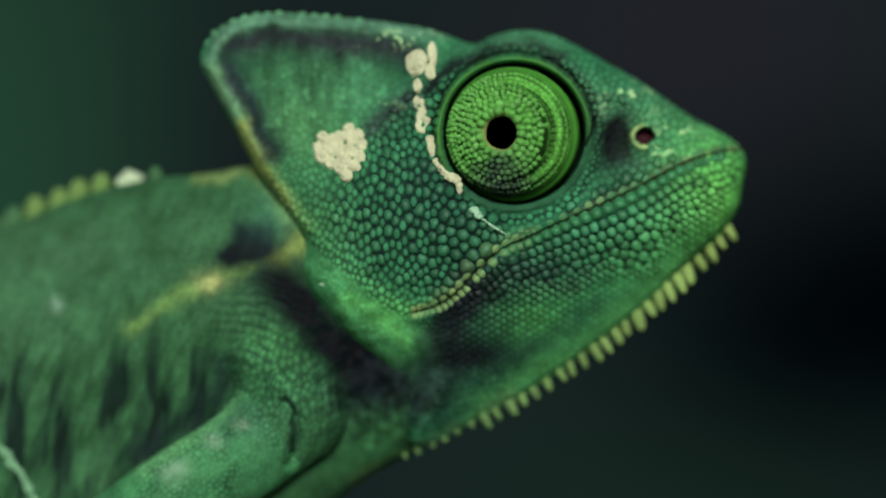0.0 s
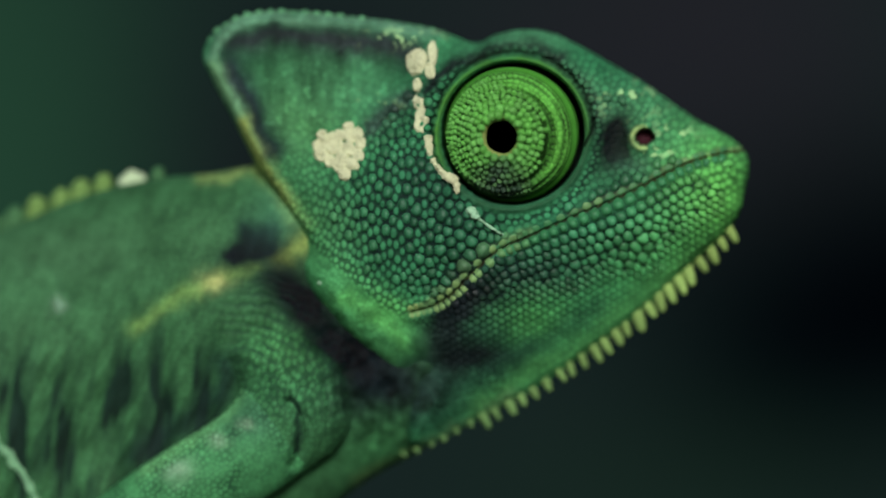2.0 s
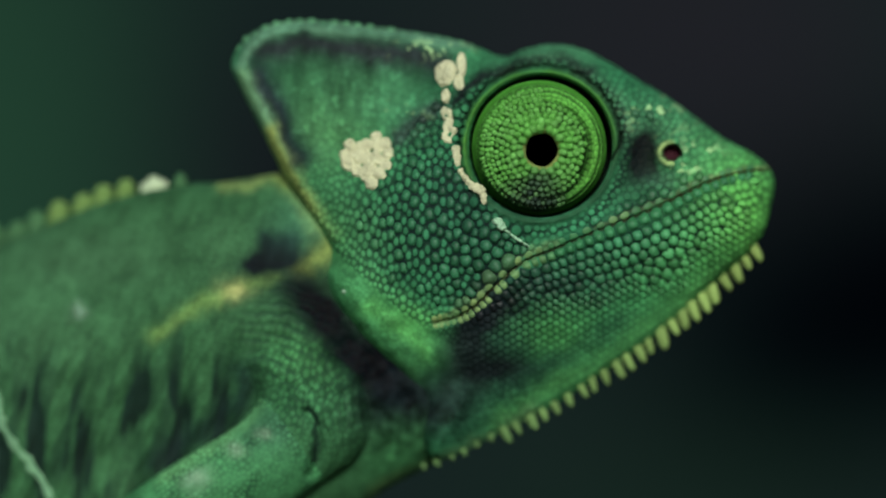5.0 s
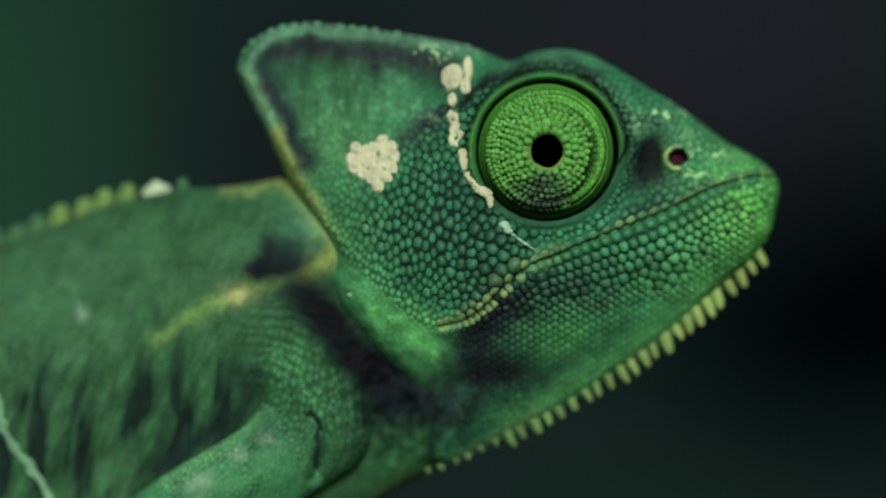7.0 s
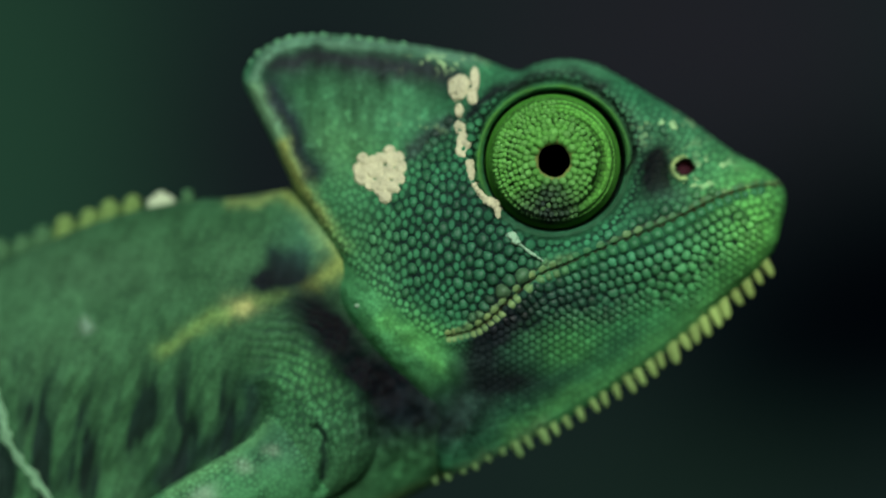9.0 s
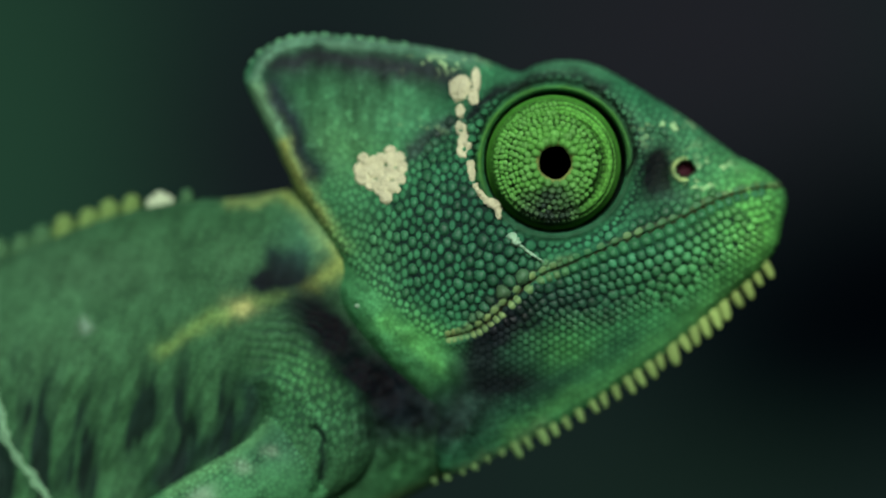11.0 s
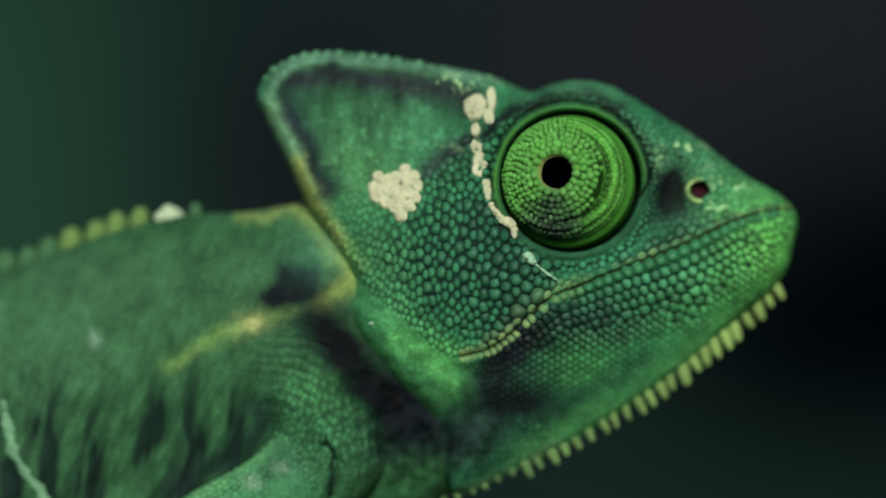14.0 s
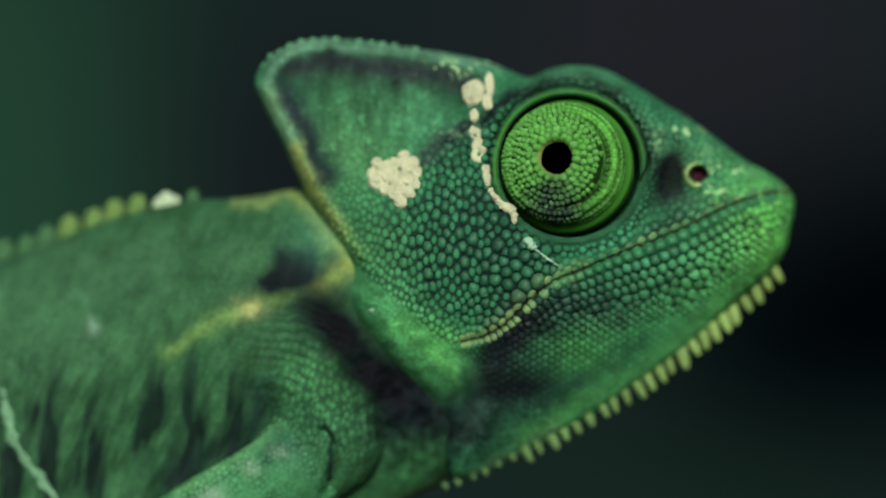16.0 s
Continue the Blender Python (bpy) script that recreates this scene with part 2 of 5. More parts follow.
        whole = mesh_from(name, verts.tolist(), np.vstack([f1, f2]).tolist(), tone)
        if not regions:
            return whole
        normals = np.zeros(len(verts) * 3, np.float32)
        whole.vertex_normals.foreach_get("vector", normals)
        normals = normals.reshape(-1, 3)
        left = np.ones(len(f1), bool)
        groups = []
        for title, inner in regions:
            mine = inner[used][f1].all(1) & left
            left &= ~mine
            groups.append((title, f1[mine]))
        groups.insert(0, (name, np.vstack([f1[left], f2])))
        made = []
        for title, faces in groups:
            some = np.unique(faces)
            place = np.zeros(len(verts), int)
            place[some] = np.arange(len(some))
            me = mesh_from(title, verts[some].tolist(), place[faces].tolist(), tone[some])
            me.normals_split_custom_set_from_vertices(normals[some].tolist())
            made.append(me)
        return made

    def at(self, x, z):
        """Place, normal and colour of the near side at a place of the plan, in the part's own space."""
        i = int(np.clip(round((x - self.xs[0]) / self.g), 1, self.shape[0] - 2))
        j = int(np.clip(round((z - self.zs[0]) / self.g), 1, self.shape[1] - 2))
        k = i * self.shape[1] + j
        v = np.array([x, self.plane(x) - self.h[k], z])
        v[0] *= 1 + v[1] / (DIST * 1000)
        v[2] *= 1 + v[1] / (DIST * 1000)
        return (v - self.centre) * 0.001, self.n[k], self.colour[k]


def paint(p, base, layers):
    """Pigment with some painted shade and light: soft blobs and streaks of colour laid over one another."""
    c = np.tile(linear(base), (len(p), 1))
    p = p + 0.4 * np.column_stack([grain(p, 3.0, 61), grain(p, 3.0, 62)]) + 0.22 * np.column_stack([grain(p, 0.9, 63), grain(p, 0.9, 64)])
    for kind, where, size, strength, rgb in layers:
        if kind == "blob":
            w = blob(p, where, *size)
        else:
            w = band(p, where, size[0])
        c += np.clip(w * strength, 0, 1)[:, None] * (linear(rgb) - c)
    return c * (1.36, 1.0, 1.38)


def frame_on(normal, spin):
    """A turn whose z axis is the normal."""
    return Vector(normal).to_track_quat("Z", "Y").to_matrix().to_4x4() @ Matrix.Rotation(spin, 4, "Z")


def dome_mesh(name, sides, seed):
    """A rounded polygonal scale of radius one."""
    r = random.Random(seed)
    ring = [(2 * math.pi * (k + r.uniform(-0.22, 0.22)) / sides, r.uniform(0.86, 1.06)) for k in range(sides)]
    verts, faces = [], []
    for radius, height in ((1.0, -0.15), (0.93, 0.18), (0.66, 0.42), (0.3, 0.54)):
        verts += [(radius * q * math.cos(a), radius * q * math.sin(a), height) for a, q in ring]
    verts.append((0, 0, 0.57))
    for level in range(3):
        for k in range(sides):
            a, b = level * sides + k, level * sides + (k + 1) % sides
            faces.append((a, b, b + sides, a + sides))
    top = len(verts) - 1
    faces += [(3 * sides + k, 3 * sides + (k + 1) % sides, top) for k in range(sides)]
    return mesh_from(name, verts, faces)


def spine_mesh(name, seed, sides=10):
    """A blunt conical spine of length one along z, bent a little."""
    r = random.Random(seed)
    bend = r.uniform(-0.08, 0.08)
    verts, faces = [], []
    levels = ((-0.15, 0.33), (0.15, 0.33), (0.45, 0.31), (0.72, 0.26), (0.89, 0.18), (0.97, 0.09))
    for z, w in levels:
        verts += [(w * math.cos(6.2832 * k / sides) + bend * z * z, 0.85 * w * math.sin(6.2832 * k / sides), z) for k in range(sides)]
    verts.append((bend, 0, 1.0))
    for level in range(len(levels) - 1):
        for k in range(sides):
            a, b = level * sides + k, level * sides + (k + 1) % sides
            faces.append((a, b, b + sides, a + sides))
    faces += [((len(levels) - 1) * sides + k, (len(levels) - 1) * sides + (k + 1) % sides, len(verts) - 1) for k in range(sides)]
    return mesh_from(name, verts, faces)


def flake(parent, ground, name, shapes, label, height=0.55, grid=0.09, seed=3, mat=None, rough=1.0):
    """Crumpled shed skin that clings to a flank: blobs run together, lumpy, sinking into the skin at their rims."""
    pts = np.array([c for c, _, _ in shapes])
    size = max(max(rx, rz) for _, rx, rz in shapes) * 1.8
    low, high = pts.min(0) - size, pts.max(0) + size
    xs, zs = np.arange(low[0], high[0], grid), np.arange(low[1], high[1], grid)
    x, z = np.meshgrid(xs, zs, indexing="ij")
    p = np.column_stack([x.ravel(), z.ravel()])
    field = np.zeros(len(p))
    for c, rx, rz in shapes:
        field = np.maximum(field, blob(p, c, rx, rz))
    field += rough * (0.2 * grain(p, 0.9, seed) + 0.08 * grain(p, 0.4, seed + 1))
    lump = 0.6 + 0.28 * grain(p, 0.8, seed + 2) + 0.14 * np.abs(grain(p, 0.35, seed + 5))
    up = height * (step(0.30, 0.56, field) * lump) - 0.1
    ok = (field > 0.27).reshape(x.shape)
    q = ok[:-1, :-1] & ok[1:, :-1] & ok[:-1, 1:] & ok[1:, 1:]
    i, j = np.nonzero(q)
    nz = len(zs)
    a = i * nz + j
    faces = np.column_stack([a, a + nz, a + nz + 1, a + 1])
    used = np.unique(faces)
    index = np.full(len(p), -1)
    index[used] = np.arange(len(used))
    verts = []
    for k in used:
        v, n, _ = ground.at(*p[k])
        verts.append(tuple(v + n * up[k] * 0.001))
    me = mesh_from(name, verts, index[faces].tolist())
    return part(name, me, mat or SHED, parent, label)


# ---- the chameleon ----
HEAD_AT = (5.76, 2.46)
EYE_AT = (11.76, 9.36)

HEAD_LINE = [(-21.24, 18.06), (-20.22, 20.28), (-17.64, 22.02), (-14.64, 22.68), (-11.04, 22.62), (-6.24, 22.02), (-1.44, 21.42), (3.36, 20.46), (5.76, 19.56),
             (7.86, 18.84), (9.96, 19.68), (12.96, 20.16), (15.96, 19.68), (18.96, 18.18), (21.96, 16.38), (24.96, 14.58), (27.96, 12.42),
             (30.96, 10.2), (33.66, 8.76), (35.16, 7.68), (36.12, 6.54), (36.36, 4.98), (35.82, 2.46), (35.16, 0.06), (33.36, -2.34),
             (30.36, -5.04), (27.36, -7.74), (23.76, -10.86), (20.16, -13.44), (15.96, -16.26), (11.76, -18.84), (6.96, -21.24), (2.76, -23.34),
             (0.06, -23.82), (-1.14, -20.94), (-1.2, -18.0), (-3.2, -15.8), (-5.8, -12.9), (-8.4, -10.0), (-10.5, -7.3), (-11.5, -4.6), (-11.4, -1.5), (-14.04, 3.06),
             (-15.9, 6.66), (-16.86, 8.64), (-18.54, 12.06), (-20.34, 15.66)]
WIDTHS = [((-13.44, 19.86), 2.2), ((-18.84, 17.46), 1.8), ((-5.04, 18.66), 3.6), ((-11.04, 11.46), 4.6), ((-3.84, 0.66), 9.5), ((3.96, -1.74), 10.2),
          ((11.76, 9.36), 9.0), ((11.76, 17.46), 7.5), ((24.96, 9.66), 6.6), ((33.36, 6.66), 5.0), ((18.96, -3.54), 9.0), ((29.76, -0.54), 6.8),
          ((9.96, -9.54), 8.8), ((6.96, -16.74), 7.0), ((-0.24, -21.54), 6.5), ((-6.24, -8.34), 7.4), ((-14.64, 5.46), 5.0), ((0.36, -21.54), 4.0), ((0.36, -16.14), 6.0)]
MOUTH = [(36.12, 6.9), (33.36, 6.6), (29.76, 5.64), (23.76, 2.76), (17.76, 0.36), (12.96, -1.62), (9.96, -2.94), (6.96, -5.52), (5.16, -7.32), (3.06, -8.64), (0.48, -9.3)]
NOSTRIL = (25.68, 8.64)


def head_swell(p, d):
    w = spread(p, WIDTHS, 6.5)
    t = np.clip(d / (1.15 * w * (1 - 0.55 * np.clip(1.4 * blob(p, (-7.4, -8.6), 7.5, 3.4, -46), 0, 1))), 0, 1)
    h = w * (1 - (1 - t) ** 2.2) ** (1 / 1.9)
    # the chin narrows to a keel
    keel = step(6.5, -8.0, p[:, 1] + 0.45 * (p[:, 0] - 21.96)) * step(-1.44, 4.56, p[:, 0])
    h += keel * (w * (0.1 * (1 - (1 - np.clip(d / 1.0, 0, 1)) ** 2) + 0.9 * np.sin(np.pi / 2 * np.clip(d / (1.95 * w), 0, 1))) - h)
    # rim of the casque, ridge behind the cheek, brow
    rim = band(p, [(-20.34, 17.46), (-18.84, 20.46), (-14.64, 22.02), (-6.24, 21.42), (3.96, 19.74)], 0.9)
    h += 0.8 * rim
    h += 0.6 * band(p, [(-19.56, 16.26), (-15.36, 7.86), (-10.56, 0.06)], 0.7) + 0.25 * band(p, [(-10.56, 0.06), (-4.74, -6.24), (-0.72, -9.24)], 1.0)
    h += 0.3 * band(p, [(-9.54, -5.94), (-5.64, -10.02), (-1.14, -12.84)], 2.2) + 0.25 * grain(p, 1.6, 36) * blob(p, (-5.64, -8.94), 6.0, 4.0, -42)
    h -= 0.6 * band(p, [(-0.24, -14.94), (5.76, -14.94)], 1.6)
    h += 0.5 * band(p, [(3.96, 19.26), (0.96, 14.46), (-3.24, 10.86), (-9.84, 11.46)], 1.5)
    h += 0.8 * band(p, [(17.76, 16.86), (23.76, 13.56), (30.36, 9.36)], 1.4)
    # orbit: a raised lid rim round a deep round socket
    e = p - np.asarray(EYE_AT)
    r = np.hypot(e[:, 0] * np.where(e[:, 0] > 0, 0.99, 1.0), e[:, 1])
    upper = step(-4.5, 1.5, e[:, 1] - 0.25 * e[:, 0])
    h += (0.4 + 0.6 * upper) * np.exp(-((r - 8.0) / 0.34) ** 2) - 0.55 * upper * np.exp(-((r - 8.6) / 0.24) ** 2)
    h -= 0.6 * band(p, [(19.3, 8.0), (20.1, 9.3), (20.28, 10.9)], 0.17)
    h += 0.5 * band(p, [(3.96, 15.36), (6.36, 17.58), (9.96, 18.9), (13.56, 18.9), (17.16, 17.16), (19.56, 14.76)], 0.5)
    h = h - 6.0 * (1 - step(7.34, 7.58, r))
    # mouth: a fine groove between two swollen lips
    m, _, along = to_line(p, curve(MOUTH, 6, False))
    h += (0.06 + 0.24 * step(0.35, 0.75, along)) * np.exp(-((m - 0.75) / 0.5) ** 2) - 0.45 * np.exp(-(m / 0.13) ** 2)
    # nostril
    e = p - np.asarray(NOSTRIL)
    r = np.hypot(e[:, 0] / 1.15, e[:, 1])
    h += 0.4 * np.exp(-((r - 1.25) / 0.45) ** 2) - 1.6 * (1 - step(0.6, 1.05, r))
    h -= 0.5 * blob(p, (22.56, 8.46), 1.4, 2.2)
    return np.maximum(h, 0)


HEAD_GREEN = (38, 108, 60)
HEAD_PAINT = [
    ("blob", (-11.04, 10.86), (7.0, 5.5), 0.6, (62, 118, 60)), ("blob", (-9.84, 16.26), (11.0, 5.5), 0.7, (33, 76, 42)), ("blob", (-3.0, 13.6), (4.0, 2.4), 0.4, (44, 100, 60)),
    ("blob", (-2.2, -0.6), (7.5, 7.5), 0.8, (29, 86, 49)), ("blob", (5.76, 0.66), (5.5, 4.0), 0.8, (26, 76, 46)),
    ("band", [(-17.94, 19.74), (-13.44, 20.22), (-8.04, 19.74), (-2.04, 18.8), (1.56, 18.2)], (2.1,), 0.95, (22, 29, 28)),
    ("band", [(-18.54, 16.56), (-16.44, 12.36), (-14.34, 8.46)], (2.0,), 1.0, (18, 27, 30)),
    ("band", [(-20.34, 18.06), (-18.24, 21.18), (-14.64, 22.26), (-6.24, 21.78), (3.96, 20.1)], (0.8,), 0.9, (66, 116, 78)),
    ("band", [(-20.04, 16.86), (-18, 12.42), (-16.32, 9.06)], (0.9,), 0.9, (80, 136, 84)), ("band", [(-17.04, 10.74), (-15.48, 7.62), (-13.08, 3.6), (-10.62, -0.06)], (0.8,), 0.9, (112, 146, 66)),
    ("band", [(-11.04, 1.26), (-8.64, -2.94), (-5.04, -6.24), (-0.84, -9.06)], (1.5,), 0.6, (60, 138, 66)),
    ("band", [(-10.44, -3.54), (-6.84, -8.04), (-2.64, -11.22), (0.96, -11.94)], (2.8,), 0.85, (50, 124, 66)),
    ("blob", (-1.44, -9.54), (2.5, 2.0), 0.5, (66, 150, 60)),
    ("band", [(3.66, 6.36), (6.36, 3.3), (10.56, 1.92), (15.36, 2.7), (18.48, 5.34)], (0.6,), 0.5, (34, 74, 48)), ("blob", (20.6, 5.4), (3.2, 3.8), 0.8, (31, 84, 46)), ("blob", (22.4, 11.4), (4.0, 3.4), 0.75, (31, 78, 46)), ("blob", (25.0, 5.4), (5.5, 2.4, 25), 0.8, (31, 80, 48)), ("blob", (2.6, 5.4), (4.0, 4.0), 0.6, (22, 62, 40)),
    ("band", [(-3.54, 10.26), (-0.84, 12.54), (0.96, 13.86)], (1.1,), 0.8, (34, 50, 42)),
    ("band", [(2.76, 14.46), (5.16, 16.86), (8.76, 18.18), (12.96, 18.54), (16.56, 17.34)], (0.75,), 1.0, (15, 27, 21)),
    ("band", [(15.96, 16.56), (18.96, 14.46), (21.06, 10.86)], (1.2,), 0.5, (50, 84, 56)),
    ("blob", (12.96, 19.56), (7.0, 1.6), 0.6, (58, 118, 72)), ("blob", (26.76, 11.46), (7.0, 3.4), 0.6, (54, 118, 68)), ("blob", (30.36, 7.26), (5.0, 2.0), 0.5, (58, 130, 72)),
    ("blob", (22.4, 8.0), (2.1, 3.0, -10), 1.5, (8, 13, 12)), ("blob", (24.36, 5.76), (2.2, 1.0), 0.5, (34, 60, 48)),
    ("blob", (33.66, 1.26), (5.5, 8.0), 0.9, (72, 156, 60)), ("blob", (27.96, -2.94), (7.0, 5.0), 0.55, (58, 136, 62)),
    ("blob", (19.56, 0.06), (6.0, 3.0), 0.4, (44, 122, 78)), ("blob", (20.16, -7.14), (7.0, 4.0), 0.5, (52, 128, 62)), ("blob", (12.36, -5.22), (6.5, 2.0), 0.75, (18, 44, 34)), ("blob", (10.0, -7.6), (7.0, 4.0, 20), 0.6, (20, 46, 33)), ("blob", (16.0, -6.0), (5.0, 3.0, 25), 0.35, (24, 62, 42)),
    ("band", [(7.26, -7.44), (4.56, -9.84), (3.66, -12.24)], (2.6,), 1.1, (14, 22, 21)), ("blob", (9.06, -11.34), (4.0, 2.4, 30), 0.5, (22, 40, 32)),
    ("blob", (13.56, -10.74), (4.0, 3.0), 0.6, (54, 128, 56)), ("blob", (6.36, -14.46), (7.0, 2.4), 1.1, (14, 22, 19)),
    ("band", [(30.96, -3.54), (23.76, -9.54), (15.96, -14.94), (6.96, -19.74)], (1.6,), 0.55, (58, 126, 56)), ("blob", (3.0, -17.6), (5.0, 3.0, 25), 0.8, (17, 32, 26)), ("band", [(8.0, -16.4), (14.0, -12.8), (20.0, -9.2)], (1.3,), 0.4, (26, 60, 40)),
    # nape edge painted lighter against its shading; throat mottled, its shade painted in
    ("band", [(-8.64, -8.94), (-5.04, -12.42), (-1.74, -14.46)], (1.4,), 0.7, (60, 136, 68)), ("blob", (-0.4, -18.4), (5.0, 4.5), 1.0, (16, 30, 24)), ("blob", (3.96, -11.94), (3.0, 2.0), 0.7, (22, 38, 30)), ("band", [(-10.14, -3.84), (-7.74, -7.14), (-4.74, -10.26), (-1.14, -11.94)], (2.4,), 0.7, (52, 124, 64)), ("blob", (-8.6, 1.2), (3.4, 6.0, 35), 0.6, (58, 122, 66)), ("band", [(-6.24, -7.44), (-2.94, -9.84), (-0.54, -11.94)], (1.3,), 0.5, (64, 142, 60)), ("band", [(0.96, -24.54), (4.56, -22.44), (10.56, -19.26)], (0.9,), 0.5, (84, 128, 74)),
    ("band", [(13.56, -0.84), (9.66, -2.58), (6.36, -5.22), (4.56, -7.02), (0.66, -9.06)], (0.4,), 0.35, (104, 146, 80)),
    ("band", [(36.12, 7.14), (29.76, 5.88), (23.76, 3.06), (17.76, 0.66)], (0.3,), 0.45, (104, 132, 78)),
]


def head_radius(p):
    return spread(p, [((-13.44, 19.26), 0.36), ((-9.84, 11.46), 0.42), ((-11.04, 3.66), 0.3), ((-2.64, 0.06), 0.39), ((-5.04, 4.86), 0.34), ((3.6, 3.4), 0.47), ((4.56, -0.54), 0.48), ((0.96, 6.66), 0.42), ((-3.84, -3.54), 0.36), ((0.96, -4.74), 0.4),
                      ((-1.44, -7.14), 0.34), ((12.96, 1.2), 0.29), ((12.96, 19.26), 0.4), ((23.76, 8.46), 0.36), ((30.96, 7.86), 0.34), ((7.6, -1.4), 0.64),
                      ((12.96, -3.54), 0.44), ((15.96, -2.34), 0.55), ((17.6, -2.2), 0.6), ((20.76, 0.06), 0.66), ((23.0, -0.2), 0.62), ((26.16, 2.16), 0.56), ((28.4, 2.4), 0.5), ((30.96, 3.66), 0.4), ((9.96, -8.34), 0.4), ((15.96, -7.14), 0.4), ((20.16, -4.74), 0.4),
                      ((29.76, -1.74), 0.39), ((21.96, -9.54), 0.38), ((5.76, -15.54), 0.34), ((-8.64, -5.34), 0.22), ((-5.64, -8.94), 0.22), ((-1.44, -11.94), 0.22), ((-7.14, -7.14), 0.22), ((-3.54, -10.44), 0.22), ((17.76, 12.66), 0.36), ((18.6, 4.6), 0.27)], 3.0)


def head_squash(p):
    """Cheek scales stand taller than wide; those of the jaw are round."""
    return 1 - 0.4 * np.clip(1.3 * blob(p, (-3.4, 1.5), 8.5, 8.0, -30), 0, 1)


def flap(p):
    """One on the smooth flap behind the cheek, nought on the cheek."""
    edge = curve([(-11.2, 1.2), (-10.0, -1.4), (-5.4, -5.6), (-2.4, -8.4), (0.8, -9.9), (4.0, -13.0)], 5, False)
    q = np.interp(p[:, 0], edge[:, 0], edge[:, 1])
    return step(-0.1, 0.9, q - p[:, 1]) * (1 - step(1.5, 3.5, p[:, 0]))


def head_relief(p):
    return spread(p, [((-13.44, 19.26), 0.1), ((-18.84, 14.46), 0.08), ((-14.64, 9.06), 0.12), ((-5.04, 16.86), 0.15), ((-9.84, 12.66), 0.2), ((-12.24, 4.26), 0.35), ((-8.64, 2.46), 0.7), ((-2.64, 0.06), 1.0),
                      ((4.56, -0.54), 1.0), ((0.96, 6.66), 0.9), ((-6.24, -9.54), 0.45), ((-9.84, -3.54), 0.35), ((-2.64, -10.74), 0.45), ((12.96, 0.96), 0.25), ((18.6, 4.4), 0.25), ((12.96, 19.26), 0.25),
                      ((23.76, 8.46), 0.4), ((30.96, 7.86), 0.4), ((24.96, 12.66), 0.5), ((27.96, 6.6), 0.3), ((22.56, 4.4), 0.3), ((20.76, -0.4), 0.95), ((27.0, 1.8), 0.9), ((9.96, -8.34), 1.0), ((20.16, -7.14), 0.9), ((29.76, -1.74), 0.9), ((33.36, 1.26), 0.8),
                      ((5.76, -15.54), 0.4), ((24.96, -10.74), 0.25), ((12.96, -16.74), 0.3)], 4.5)


def lip_radius(x, side):
    share = np.clip((x - 0.96) / (20.16 - 0.96), 0, 1)
    front = np.clip((x - 21.96) / (35.76 - 21.96), 0, 1)
    return (0.33 + 0.38 * share ** 1.3 - 0.34 * front) if side < 0 else (0.3 + 0.05 * share - 0.08 * front)


def pigment(flank, base, layers, gap, seed):
    """Colours a flank: the pattern, a tint for each scale, darker skin and painted gap shade between them."""
    r = np.random.RandomState(seed)
    c = paint(flank.p, base, layers)
    tint = 1 + 0.22 * r.uniform(-1, 1, len(flank.seeds))
    c *= (1 + (tint[flank.who] - 1) * np.clip(gap * 1.5, 0, 1))[:, None]
    c *= (1 + 0.16 * grain(flank.p, 2.6, seed) + 0.1 * grain(flank.p, 0.8, seed + 1))[:, None]
    # gaps between scales: dark skin, deepened in the colour for their shade
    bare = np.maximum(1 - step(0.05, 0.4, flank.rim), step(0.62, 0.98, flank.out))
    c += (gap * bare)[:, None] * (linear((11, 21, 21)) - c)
    flank.colour = np.clip(c, 0.002, 1)


